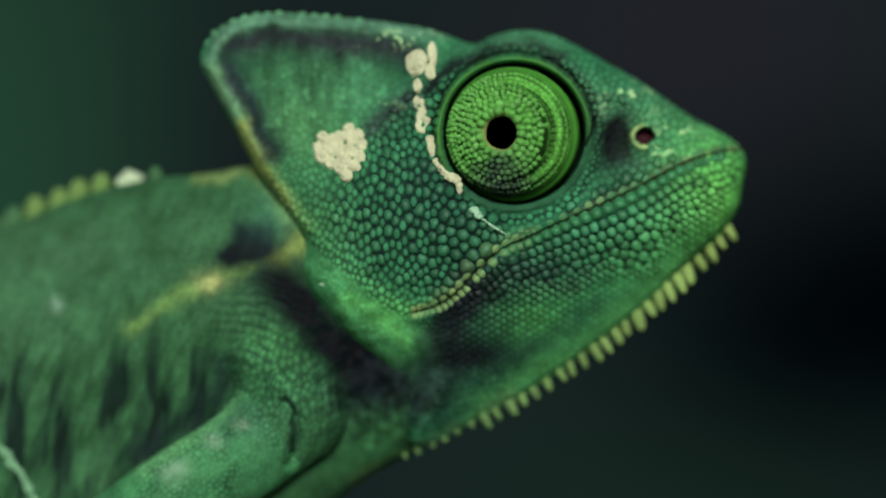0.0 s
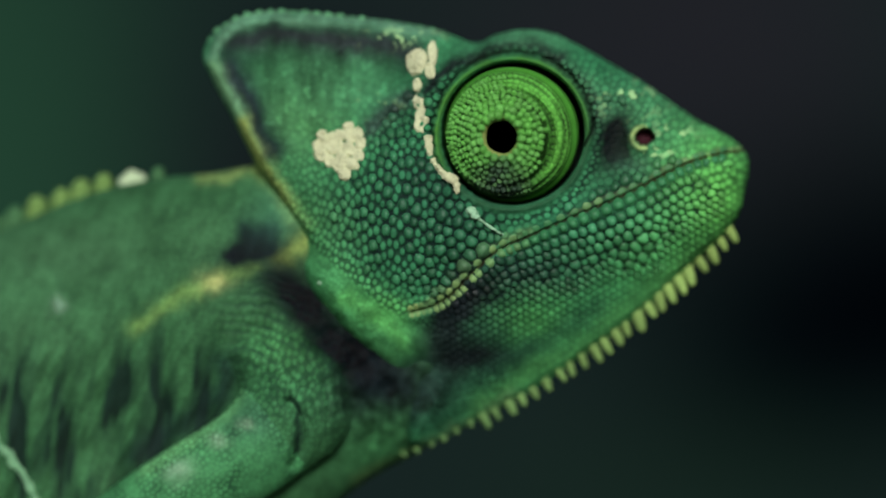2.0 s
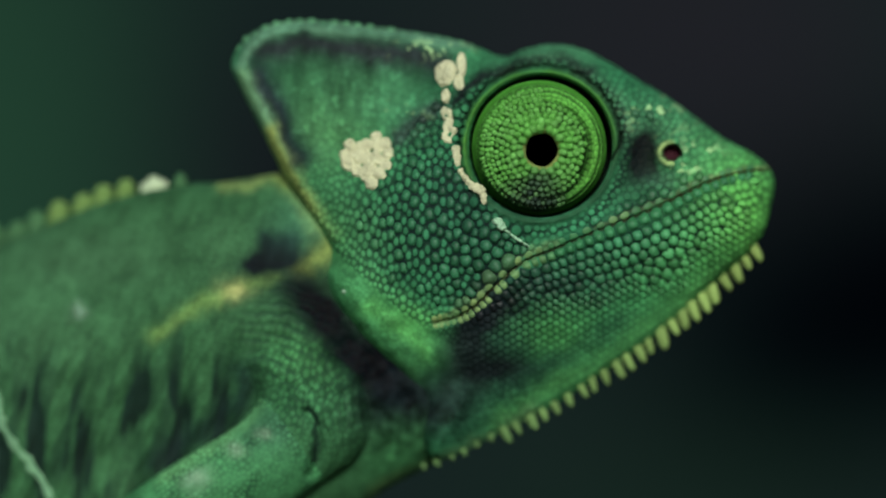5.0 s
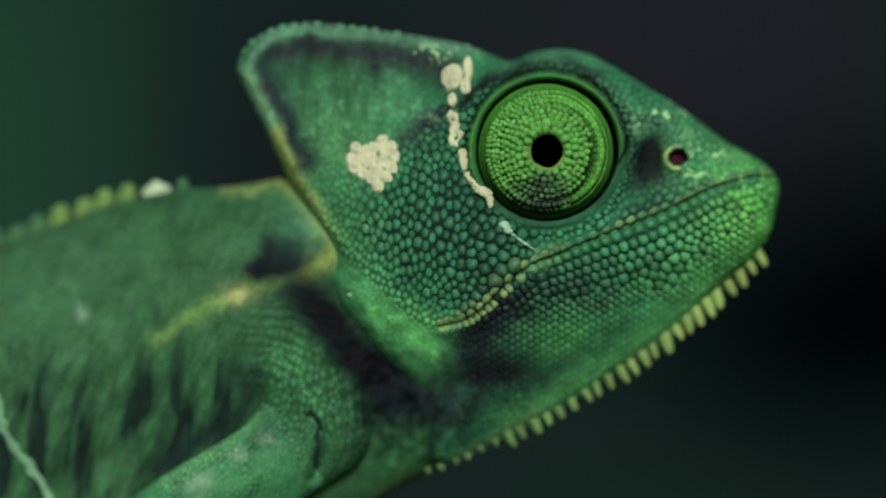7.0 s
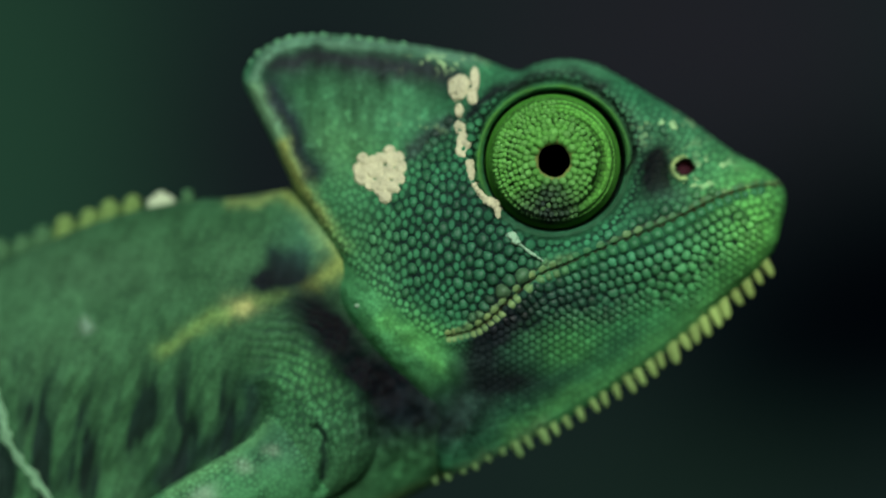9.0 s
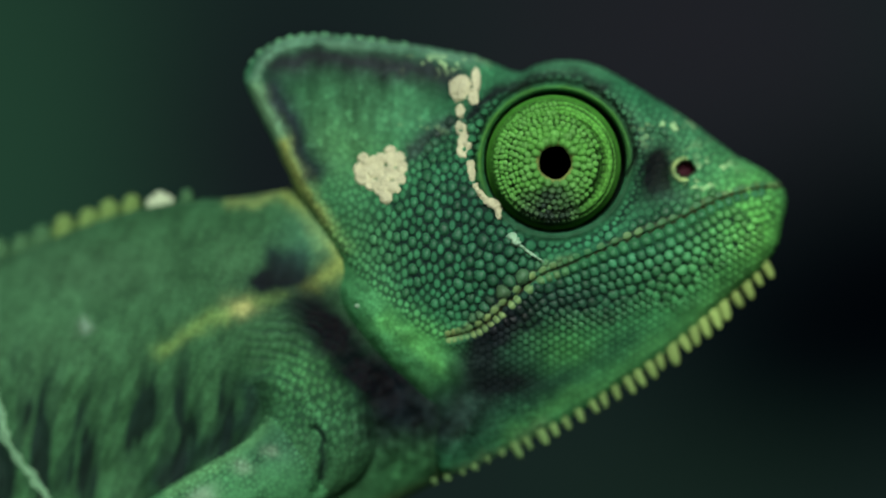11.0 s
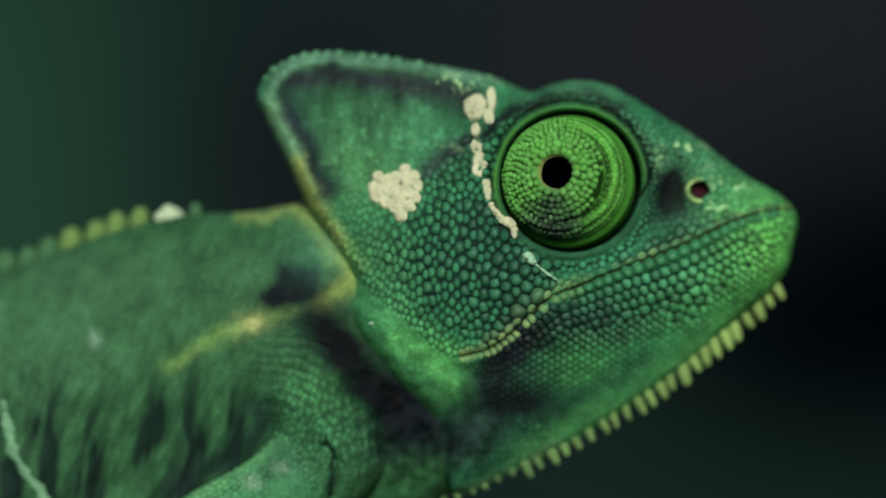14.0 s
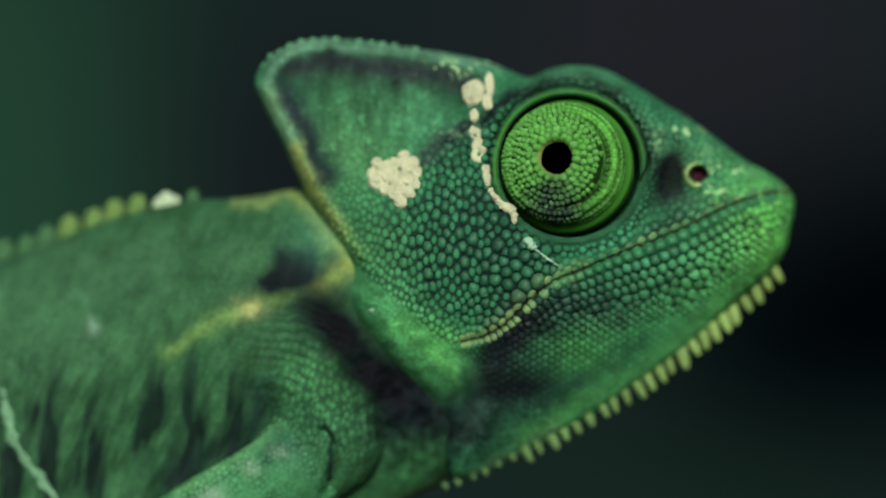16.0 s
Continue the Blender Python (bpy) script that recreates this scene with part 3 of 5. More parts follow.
def build_head(thing):
    f = Flank(HEAD_LINE, 0.088, head_swell, 0.0, HEAD_AT)
    rows = []
    for i in range(-60, 60):
        for j in range(-60, 60):
            x, z = 0.75 * (i + 0.5 * (j % 2)), 0.66 * j
            x, z = x * 0.87 - z * 0.5 + 15.96, x * 0.5 + z * 0.87 + -7.14
            rows.append((x + random.uniform(-0.03, 0.03), z + random.uniform(-0.03, 0.03)))
    rows = np.array(rows)
    jaw = inside(rows, curve([(5.76, -8.64), (8.76, -5.94), (12.96, -4.74), (17.76, -3.84), (23.76, -1.26), (29.76, 2.34), (35.46, 4.74), (33.96, -1.74), (24.96, -9.54), (12.96, -15.54), (3.96, -14.34)], 4, True))
    lip = curve(MOUTH, 30, False)
    lips = []
    for side in (-1, 1):
        gone, last = 0.0, lip[20]
        for a, b in zip(lip[20:-2], lip[21:]):
            gone += math.dist(a, last)
            last = a
            reach = float(lip_radius(a[0], side))
            if gone < reach * 1.8:
                continue
            gone = 0.0
            ahead = (b - a) / max(math.dist(a, b), 1e-6)
            lips.append((a + np.array([ahead[1], -ahead[0]]) * (reach * 0.9 + 0.1) * side, side))
    lip_at = np.array([q for q, _ in lips])
    lip_side = np.array([q for _, q in lips])

    # three orderly rows of lower labial scales, shrinking downwards
    labials = []
    for row, depth in enumerate((1.85, 2.95, 3.85)):
        gone, last = 0.4 * row, lip[25]
        for a, b in zip(lip[25:215], lip[26:216]):
            gone += math.dist(a, last)
            last = a
            ahead = (b - a) / max(math.dist(a, b), 1e-6)
            q = a + np.array([-ahead[1], ahead[0]]) * depth * float(0.45 + lip_radius(a[0], -1) / 1.15)
            if gone > 1.72 * float(head_radius(q[None])[0]):
                gone = 0.0
                labials.append(q)
    first = np.vstack([lip_at, labials, rows[jaw]])
    f.scales(head_radius, 70000, 5, first, head_squash, 2)
    own = np.flatnonzero(((f.seeds[:, None, :] - lip_at[None]) ** 2).sum(2).min(1) < 1e-9)
    side_of = {k: lip_side[((lip_at - f.seeds[k]) ** 2).sum(1).argmin()] for k in own.tolist()}
    f.radii[own] = [float(lip_radius(f.seeds[k][0], side_of[k])) for k in own.tolist()]
    f.who, f.out, f.rim = cells(f.p, f.seeds, f.radii, f.squash)
    e = np.hypot(*(f.p - np.asarray(EYE_AT)).T)
    relief = head_relief(f.p) * (1 - 0.62 * flap(f.p)) * (1 + 0.5 * np.exp(-((f.p[:, 0] + f.p[:, 1] * 1.25 + 12.0) / 2.5) ** 2) * (1 - flap(f.p))) * (1 - 0.92 * np.exp(-((e - 7.9) / 0.4) ** 2)) + 0.55 * np.exp(-((e - 9.1) / 0.5) ** 2)
    amount = relief * 0.6 * f.radii[f.who]
    dome = np.sqrt(np.clip(1 - np.clip(f.out / 1.02, 0, 1) ** 2, 0, 1)) * step(0, 0.3, f.rim)
    e = np.hypot(*(f.p - np.asarray(EYE_AT)).T)
    socket = step(7.2, 8.2, e)
    # the largest scales of cheek and lips are pieces of their own
    m, _, _ = to_line(f.seeds, curve(MOUTH, 6, False))
    se = np.hypot(*(f.seeds - np.asarray(EYE_AT)).T)
    rank = f.radii * (m > 0.2) * (se > 9.3) * (f.seeds[:, 1] < 13.56)
    rank *= (head_relief(f.seeds) > 0.45) * (np.hypot(*(f.seeds - np.asarray(NOSTRIL)).T) > 2.2)
    rank[own] = 0
    rank *= to_line(f.seeds, f.line, True)[0] > 1.6
    chosen = np.concatenate([np.argsort(-rank)[:300], own])
    pale_lip = dict.fromkeys(own.tolist(), True)
    single = np.zeros(len(f.seeds), bool)
    single[chosen] = True
    skew = ((f.p - f.seeds[f.who]) @ np.array([0.66, -0.75])) / f.radii[f.who]
    dome *= 1 + 0.5 * np.clip(skew, -1, 1)
    f.raised = amount * dome * socket * step(0.15, 1.3, f.d) * np.where(single[f.who], 0.1, 1.0)
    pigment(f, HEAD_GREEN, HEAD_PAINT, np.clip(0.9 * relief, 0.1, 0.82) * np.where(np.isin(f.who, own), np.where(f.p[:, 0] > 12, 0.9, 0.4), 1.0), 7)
    # skin under the separate scales painted near black, shade of the gaps included
    f.colour = np.where((single & ~np.isin(np.arange(len(f.seeds)), own))[f.who][:, None], 0.25 * f.colour + 0.75 * linear((13, 26, 25)), f.colour)
    f.colour *= np.where(np.isin(f.who, own), np.where(f.p[:, 0] < 12.0, 1.7, 0.7), 1.0)[:, None]
    hem = flap(f.p) * blob(f.p, (-5.6, -8.4), 8.0, 4.5, -44)
    along = np.column_stack([f.p[:, 0] * 0.72 - f.p[:, 1] * 0.69, 3.2 * (f.p[:, 0] * 0.69 + f.p[:, 1] * 0.72)])
    f.colour *= (1 + hem * (0.3 * grain(along, 2.2, 81) + 0.25 * grain(f.p, 0.5, 82)))[:, None]
    top = blob(f.p, (-10.44, 15.06), 12.0, 7.0)
    f.colour *= (1 + 0.4 * top * grain(f.p * np.array([1.0, 0.3]), 0.9, 71) + 0.9 * (top + 0.3) * np.maximum(grain(f.p, 0.7, 72) - 0.45, 0))[:, None]
    fleck = step(0.45, 0.8, grain(f.p, 0.75, 73)) * np.clip(blob(f.p, (24.06, 12.78), 2.6, 1.6) + blob(f.p, (28.68, 8.58), 1.8, 1.6) + 0.8 * blob(f.p, (26.46, 6.96), 1.6, 0.6) + 0.9 * blob(f.p, (0.36, 19.74), 3.2, 0.9) + 0.4 * blob(f.p, (-2.64, 12.66), 2.5, 1.2), 0, 1)
    f.colour += (fleck * 0.8)[:, None] * (linear((150, 190, 132)) - f.colour)
    f.colour *= (1 + 0.6 * blob(f.p, (0.96, -19.14), 6.0, 6.0) * grain(f.p, 0.8, 48))[:, None]
    # socket shade: skin inside the lid ring is painted near black
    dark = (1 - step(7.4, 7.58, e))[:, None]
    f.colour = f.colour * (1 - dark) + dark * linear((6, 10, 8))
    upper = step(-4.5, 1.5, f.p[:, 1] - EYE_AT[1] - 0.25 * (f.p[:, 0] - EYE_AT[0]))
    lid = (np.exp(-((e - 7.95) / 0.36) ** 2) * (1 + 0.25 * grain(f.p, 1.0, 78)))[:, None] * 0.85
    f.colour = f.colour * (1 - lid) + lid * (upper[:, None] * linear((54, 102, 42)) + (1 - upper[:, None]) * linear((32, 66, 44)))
    # furrow over the lid and eye corner: crease shade painted along the grooves
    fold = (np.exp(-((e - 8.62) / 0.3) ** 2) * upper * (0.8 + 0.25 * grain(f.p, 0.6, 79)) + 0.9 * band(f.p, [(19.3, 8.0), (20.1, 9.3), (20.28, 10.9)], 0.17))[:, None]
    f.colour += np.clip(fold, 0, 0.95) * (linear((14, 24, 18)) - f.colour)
    d, _, _ = to_line(f.p, curve(MOUTH, 6, False))
    line = np.exp(-(d / 0.15) ** 2)[:, None] * 0.95
    f.colour = f.colour * (1 - line) + line * linear((40, 30, 18))
    n = np.hypot((f.p[:, 0] - NOSTRIL[0]) / 1.15, f.p[:, 1] - NOSTRIL[1])
    ring = (np.exp(-((n - 1.12) / 0.22) ** 2) * np.clip(0.5 + 0.4 * grain(f.p, 0.8, 77), 0, 0.8))[:, None] * (f.p[:, 0] < NOSTRIL[0] + 0.3)[:, None]
    f.colour = f.colour * (1 - ring) + ring * linear((150, 176, 108))
    pit = (1 - step(0.75, 1.0, n))[:, None]
    f.colour = f.colour * (1 - pit) + pit * linear((44, 20, 26))
    line = curve(MOUTH, 6, False)
    below = f.p[:, 1] < np.interp(f.p[:, 0], line[::-1, 0], line[::-1, 1])
    ex = np.hypot((f.p[:, 0] - EYE_AT[0]) * 0.98, f.p[:, 1] - EYE_AT[1])
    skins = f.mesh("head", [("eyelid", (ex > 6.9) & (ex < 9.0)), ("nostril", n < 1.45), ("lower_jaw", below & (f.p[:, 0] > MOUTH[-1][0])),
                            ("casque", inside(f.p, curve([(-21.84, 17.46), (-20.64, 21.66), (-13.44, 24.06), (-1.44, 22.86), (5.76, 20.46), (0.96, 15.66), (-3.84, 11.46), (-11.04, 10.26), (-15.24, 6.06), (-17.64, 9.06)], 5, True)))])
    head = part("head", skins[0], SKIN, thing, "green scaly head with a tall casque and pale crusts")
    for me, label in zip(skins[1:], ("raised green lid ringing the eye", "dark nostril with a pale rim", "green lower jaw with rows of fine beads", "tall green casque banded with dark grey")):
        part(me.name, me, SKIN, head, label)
    head.location = (HEAD_AT[0] * 0.001, 0, HEAD_AT[1] * 0.001)
    r = random.Random(11)
    sides = 12
    angles = 2 * np.pi * np.arange(sides) / sides
    reach = np.linspace(0.25, 1.9, 26)
    for k in chosen:
        rays = np.stack([np.cos(angles), np.sin(angles)], 1)
        probe = f.seeds[k] + (rays[:, None] * reach[None, :, None] * f.radii[k]).reshape(-1, 2)
        local = np.flatnonzero(((f.seeds - f.seeds[k]) ** 2).sum(1) < 25 * f.radii[k] ** 2)
        apart = probe[:, None] - f.seeds[local][None]
        dist = np.hypot(apart[..., 0], apart[..., 1] * f.squash[local]) / f.radii[local]
        mine = dist[:, np.flatnonzero(local == k)[0]].copy()
        dist[:, np.flatnonzero(local == k)[0]] = 9
        held = (mine < dist.min(1) - 0.02).reshape(sides, -1)
        count = np.argmin(np.column_stack([held, np.zeros(sides, bool)]), axis=1)
        rho = (0.9 if side_of.get(k, 1) < 0 else 0.98) * np.minimum(reach[np.maximum(count - 1, 0)], 1.5) * f.radii[k]
        rho = 0.8 * rho + 0.1 * (np.roll(rho, 1) + np.roll(rho, -1))
        v0, nrm, col = f.at(*f.seeds[k])
        tall = f.radii[k] * r.uniform(0.62, 0.85) * ((0.4 + 0.5 * np.clip((f.seeds[k][0] - 9) / 5, 0, 1) if side_of[k] < 0 else 0.35) if k in pale_lip else 1.0) * 0.001
        tip = np.array([0.3, -0.34]) * f.radii[k] * (0.3 if k in pale_lip else 1.0)
        verts, faces = [], []
        for inner, up in ((1.0, -0.15), (0.9, 0.3), (0.66, 0.72), (0.34, 0.94)):
            for a in range(sides):
                v, n, _ = f.at(*(f.seeds[k] + rays[a] * rho[a] * inner + tip * (1 - inner)))
                verts.append(Vector(v) + Vector(nrm) * tall * up - Vector(v0))
        v, n, _ = f.at(*(f.seeds[k] + tip))
        verts.append(Vector(v) + Vector(nrm) * tall * 1.02 - Vector(v0))
        for level in range(3):
            for a in range(sides):
                p0, p1 = level * sides + a, level * sides + (a + 1) % sides
                faces.append((p0, p0 + sides, p1 + sides, p1)[::-1])
        faces += [(3 * sides + a, 3 * sides + (a + 1) % sides, 4 * sides) for a in range(sides)]
        me = mesh_from("scale", verts, faces)
        me.materials.append(SCALE)
        ob = new("lip_scale" if k in pale_lip else "scale", me)
        ob.parent = head
        ob.location = v0
        shade = r.uniform(0.48, 1.02)
        tone = paint(f.seeds[k:k + 1], HEAD_GREEN, HEAD_PAINT)[0] * shade
        if k in pale_lip:
            lower = side_of[k] < 0
            pale = float(np.clip(1.0 - (f.seeds[k][0] - 9.0) / 5.0, 0.0, 1)) * r.uniform(0.3, 0.7) * (0.75 if lower else 0.9)
            pale = pale if lower else max(pale, r.choice((0.05, 0.1, 0.3)))
            tone = linear((132, 152, 92)) * pale * r.uniform(0.85, 1.05) + linear((44, 102, 64)) * (1 - pale) * r.uniform(0.7, 1.05)
        ob.color = (*np.clip(tone, 0, 1), 1)
    # beads along the casque
    beads = curve([(-20.88, 17.46), (-20.04, 20.16), (-17.34, 21.9), (-13.44, 22.5), (-6.24, 21.78), (3.96, 20.1)], 60, False)
    gone, last = 0.0, beads[0]
    bead = [dome_mesh("bead", 8, 40 + k) for k in range(3)]
    for me in bead:
        me.materials.append(SPINE)
    for a in beads[1:]:
        gone += math.dist(a, last)
        last = a
        if gone < 1.15:
            continue
        gone = r.uniform(-0.1, 0.1)
        ob = new("crest_bead", r.choice(bead))
        ob.parent = head
        q = r.uniform(0.38, 0.66) * 0.001
        c = f.centre
        ob.matrix_basis = Matrix.Translation(((a[0] - c[0]) * 0.001, -0.0005, (a[1] - c[2]) * 0.001)) @ frame_on((0, -0.7, 0.6), r.uniform(0, 6)) @ Matrix.Diagonal((q, q, q * 1.3, 1))
        ob.color = (*linear((80, 134, 94)) * r.uniform(0.8, 1.2), 1)
    # the comb of spines under the chin
    comb = curve([(34.08, -1.26), (30.36, -4.74), (27.36, -7.5), (23.76, -10.5), (20.16, -13.14), (15.96, -15.9), (11.76, -18.42), (6.96, -20.82), (2.76, -22.98), (-1.44, -24.54)], 40, False)
    spines = [spine_mesh("gular_spine", 60 + k) for k in range(4)]
    for me in spines:
        me.materials.append(SPINE)
    gone, last, count = 1.6, comb[0], 0
    for a in comb[1:]:
        gone += math.dist(a, last)
        last = a
        if gone < 1.45:
            continue
        gone = r.uniform(-0.25, 0.2)
        fade = min(count / 30, 1)
        ob = new("gular_spine", r.choice(spines))
        ob.parent = head
        worn = a[0] < 6.4
        size = (0.85 if worn else 2.15 - 0.65 * fade) * r.uniform(0.8, 1.1) * 0.001
        c = f.centre
        ob.matrix_basis = Matrix.Translation(((a[0] - c[0]) * 0.001, -0.0004, (a[1] - c[2]) * 0.001)) @ frame_on((0.42 + r.uniform(-0.16, 0.16), r.uniform(-0.25, 0.1), -0.9), r.uniform(0, 6)) @ Matrix.Diagonal((size * (1.5 if worn else 0.96), size * (1.5 if worn else 0.96), size, 1))
        fade = 0.75 if worn else fade
        ob.color = (*(linear((126, 154, 84)) * (1 - fade) + linear((58, 98, 60)) * fade) * r.uniform(0.75, 1.1), 1)
        count += 1
    temple = [(-8.5, 9.6), (-8.8, 8.5), (-8.6, 7.4), (-7.6, 6.8), (-6.7, 6.2), (-6.1, 5.4), (-5.3, 6.5), (-4.6, 7.4), (-4.5, 8.6), (-4.7, 9.7), (-5.7, 10.4), (-6.1, 9.5), (-7.4, 9.4), (-7.3, 8.1), (-6.2, 8.2), (-6.4, 7.1), (-5.4, 8.0), (-6.9, 9.0), (-6.7, 9.7), (-5.5, 9.2), (-8.0, 8.6)]
    flake(head, f, "shed_skin_crust", [(q, r.uniform(0.58, 0.8), r.uniform(0.6, 0.84)) for q in temple], "cream crust of shed skin on the temple", 0.75, rough=0.7)
    flake(head, f, "shed_skin_crust", [((1.62, 16.98), 1.05, 1.3), ((2.04, 17.58), 0.9, 0.9), ((3.42, 17.94), 0.5, 1.3), ((3.12, 16.14), 0.6, 0.8)], "cream crust of shed skin above the eye", 0.9, seed=9, rough=0.6)
    flake(head, f, "shed_skin_crust", [((1.8, 14.7), 0.45, 0.85), ((1.86, 12.78), 0.6, 1.0), ((2.22, 11.28), 0.8, 1.1), ((2.04, 10.38), 0.7, 0.7)], "cream crust of shed skin behind the eye", 0.7, seed=14, rough=0.5)
    ribbon = curve([(2.76, 9.06), (2.94, 7.98), (3.42, 6.78), (4.08, 5.76), (4.98, 5.04), (5.64, 4.44), (5.94, 3.54)], 4, False)
    flake(head, f, "shed_skin_strip", [(q, 0.45 - 0.008 * k, 0.45 - 0.008 * k) for k, q in enumerate(ribbon)],
          "narrow cream strip of shed skin under the eyelid", 0.7, 0.07, seed=21, rough=0.25)
    flake(head, f, "shed_skin_scrap", [((7.26, 1.38), 0.62, 0.5), ((7.74, 0.9), 0.62, 0.5)], "small pale green scrap of shed skin on the cheek", 1.2, seed=27, mat=SHED_THIN, rough=0.3)
    thread = curve([(8.1, 0.54), (9, -0.18), (9.72, -0.66), (10.56, -1.26)], 6, False)
    flake(head, f, "shed_skin_thread", [(q, 0.16, 0.16) for q in thread], "hair-thin thread of shed skin on the cheek", 0.95, 0.06, seed=28, mat=SHED_THIN, rough=0.4)
    flake(head, f, "shed_skin_scrap", [((-9.12, -6), 0.3, 0.24)], "tiny pale scrap of shed skin on the nape", 0.3, seed=29, mat=SHED_THIN, rough=0.3)
    return head


EYE_PAINT = ((61, 132, 45), [("blob", (-0.6, -5.2), (3.6, 1.6), 1.2, (20, 40, 26)), ("blob", (-0.6, -3.6), (2.0, 1.3), 1.0, (28, 52, 34)),
                            ("blob", (-1.5, 2.5), (3.5, 2.5), 0.5, (70, 146, 52)), ("blob", (5.8, -1.0), (1.3, 4.0), 0.3, (66, 130, 44))])


def build_eye(thing):
    """A turret of fused lids: a granular cone round the pupil, two smooth folds outside it."""
    nr, na = 110, 400
    r0, r1 = 1.66, 6.6
    rad = np.linspace(0, 1, nr) * (r1 - r0) + r0
    ang = np.linspace(0, 2 * np.pi, na, endpoint=False)
    rr, aa = np.meshgrid(rad, ang, indexing="ij")
    rr, aa = rr.ravel(), aa.ravel()
    circle = np.column_stack([np.cos(aa), np.sin(aa)])
    ripple = 0.1 * grain(circle * 3, 1.6, 51)
    worn = 0.7 + 0.3 * grain(circle * 4, 1.2, 52)
    wob = 1 + (0.025 * np.cos(5 * aa + 0.4) + 0.03 * np.sin(aa) ** 2) * np.exp(-(rr - r0))
    p = np.column_stack([rr * wob * np.cos(aa), rr * wob * np.sin(aa)])
    out = 6.5 * np.sqrt(np.clip(1 - (rr / 6.95) ** 2.0, 0.0, 1))
    # the folds open towards the snout
    front = np.maximum(np.cos(aa + 0.15), 0)
    gape = 0.12 + 0.24 * front
    edges = (4.98 - 0.3 * np.cos(aa) + ripple, 5.95 + 0.2 * np.cos(aa) + ripple, 6.45 + 0 * aa)
    inner = np.full(len(rr), r0)
    for edge, lip in zip(edges, (0.12 + 0.28 * front, 0.5 + 0 * aa, 0.4 + 0 * aa)):
        q = np.clip((rr - inner) / (edge - inner), 0, 1)
        out += np.where((rr >= inner) & (rr < edge), lip * q ** 2 * (1 - step(0.88, 1.0, q)), 0)
        inner = edge
    out -= (0.12 + 0.78 * front) * np.exp(-((rr - edges[0] - gape) / gape) ** 2)
    out -= 0.9 * np.exp(-((rr - 1.5) / 0.3) ** 2)
    r = np.random.RandomState(4)
    seeds, sizes = [], []
    ring = 2.26
    while ring < 5.0:
        turn = r.uniform(0, 6)
        size = 0.43 - 0.045 * (ring - 2.2)
        n = int(2 * np.pi * ring / (size * 1.8))
        for k in range(n):
            a = turn + 2 * np.pi * (k + r.uniform(-0.14, 0.14)) / n
            q = ring + r.uniform(-0.06, 0.06)
            if q > 4.84 - 0.3 * math.cos(a):
                continue
            seeds.append((q * math.cos(a), q * math.sin(a)))
            sizes.append(size * r.uniform(0.92, 1.1) * (1.06 if math.sin(a) > 0.4 and q < 3.6 else 1.0))
        ring += size * 1.5
    for base, size in ((5.05, 0.31), (5.52, 0.29), (5.97, 0.26)):
        n = int(2 * np.pi * base / (size * 1.8))
        for k in range(n):
            a = 2 * np.pi * (k + r.uniform(-0.15, 0.15)) / n
            if math.cos(a - 0.2) < 0.25:
                seeds.append((base * math.cos(a), base * math.sin(a)))
                sizes.append(size * r.uniform(0.9, 1.1))
    granules = len(seeds)
    for base, sway, size in ((5.34, -0.06, 0.3), (5.72, 0.06, 0.28), (6.2, 0.05, 0.27), (6.55, 0, 0.16)):
        n = int(2 * np.pi * base / (size * 2.1))
        for k in range(n):
            a = 2 * np.pi * (k + r.uniform(-0.3, 0.3)) / n
            q = base + sway * math.cos(a) + r.uniform(-0.08, 0.08)
            seeds.append((q * math.cos(a), q * math.sin(a)))
            sizes.append(size * r.uniform(0.8, 1.15))
    seeds, sizes = np.array(seeds), np.array(sizes)
    who, far, rim = cells(p, seeds, sizes)
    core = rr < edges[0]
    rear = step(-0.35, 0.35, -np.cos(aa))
    fine = np.where(core, 0.2, 0.5 + 1.1 * rear) * step(1.75, 2.1, rr)
    bead = np.sqrt(np.clip(rim / 0.75, 0, 1)) * (1 - 0.35 * np.clip(far, 0, 1.2) ** 2)
    out += 0.36 * bead * fine * sizes[who] / 0.36
    c = paint(p, *EYE_PAINT)
    c *= (1 + 0.2 * r.uniform(-1, 1, len(seeds)))[who][:, None]
    # shade between granules and beads is put into the colour
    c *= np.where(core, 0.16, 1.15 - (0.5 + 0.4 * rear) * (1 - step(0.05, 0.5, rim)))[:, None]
    # grooves beside the folds are painted dark, as shade
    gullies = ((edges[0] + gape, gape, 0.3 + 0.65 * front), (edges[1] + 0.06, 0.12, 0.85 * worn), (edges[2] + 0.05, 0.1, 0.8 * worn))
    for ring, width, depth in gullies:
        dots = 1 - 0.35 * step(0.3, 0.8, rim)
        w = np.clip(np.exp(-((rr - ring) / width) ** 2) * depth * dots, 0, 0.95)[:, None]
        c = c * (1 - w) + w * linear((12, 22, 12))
    rag = 0.16 * grain(circle * 3, 0.8, 53)
    w = (1 - step(1.9, 2.2, rr + rag))[:, None] * 0.85
    c = c * (1 - w) + w * linear((128, 140, 78))
    verts = np.column_stack([p[:, 0], -out, p[:, 1]]) * 0.001
    start = math.acos(r1 / 6.95)
    skirt = 26
    psi = np.linspace(start, -0.75, skirt + 1)[1:]
    fold = 0.1 * np.sin(psi * 16.0)
    sr = np.repeat(6.95 * np.cos(psi) + fold, na)
    so = np.repeat(6.5 * np.sin(psi), na)
    sa = np.tile(ang, skirt)
    verts = np.vstack([verts, np.column_stack([sr * np.cos(sa), -so, sr * np.sin(sa)]) * 0.001])
    # skirt shading painted in: crests lighter, grooves darker
    tone = (0.85 + 2.0 * np.repeat(fold, na))[:, None] * linear((62, 124, 44))
    c = np.vstack([c, tone])
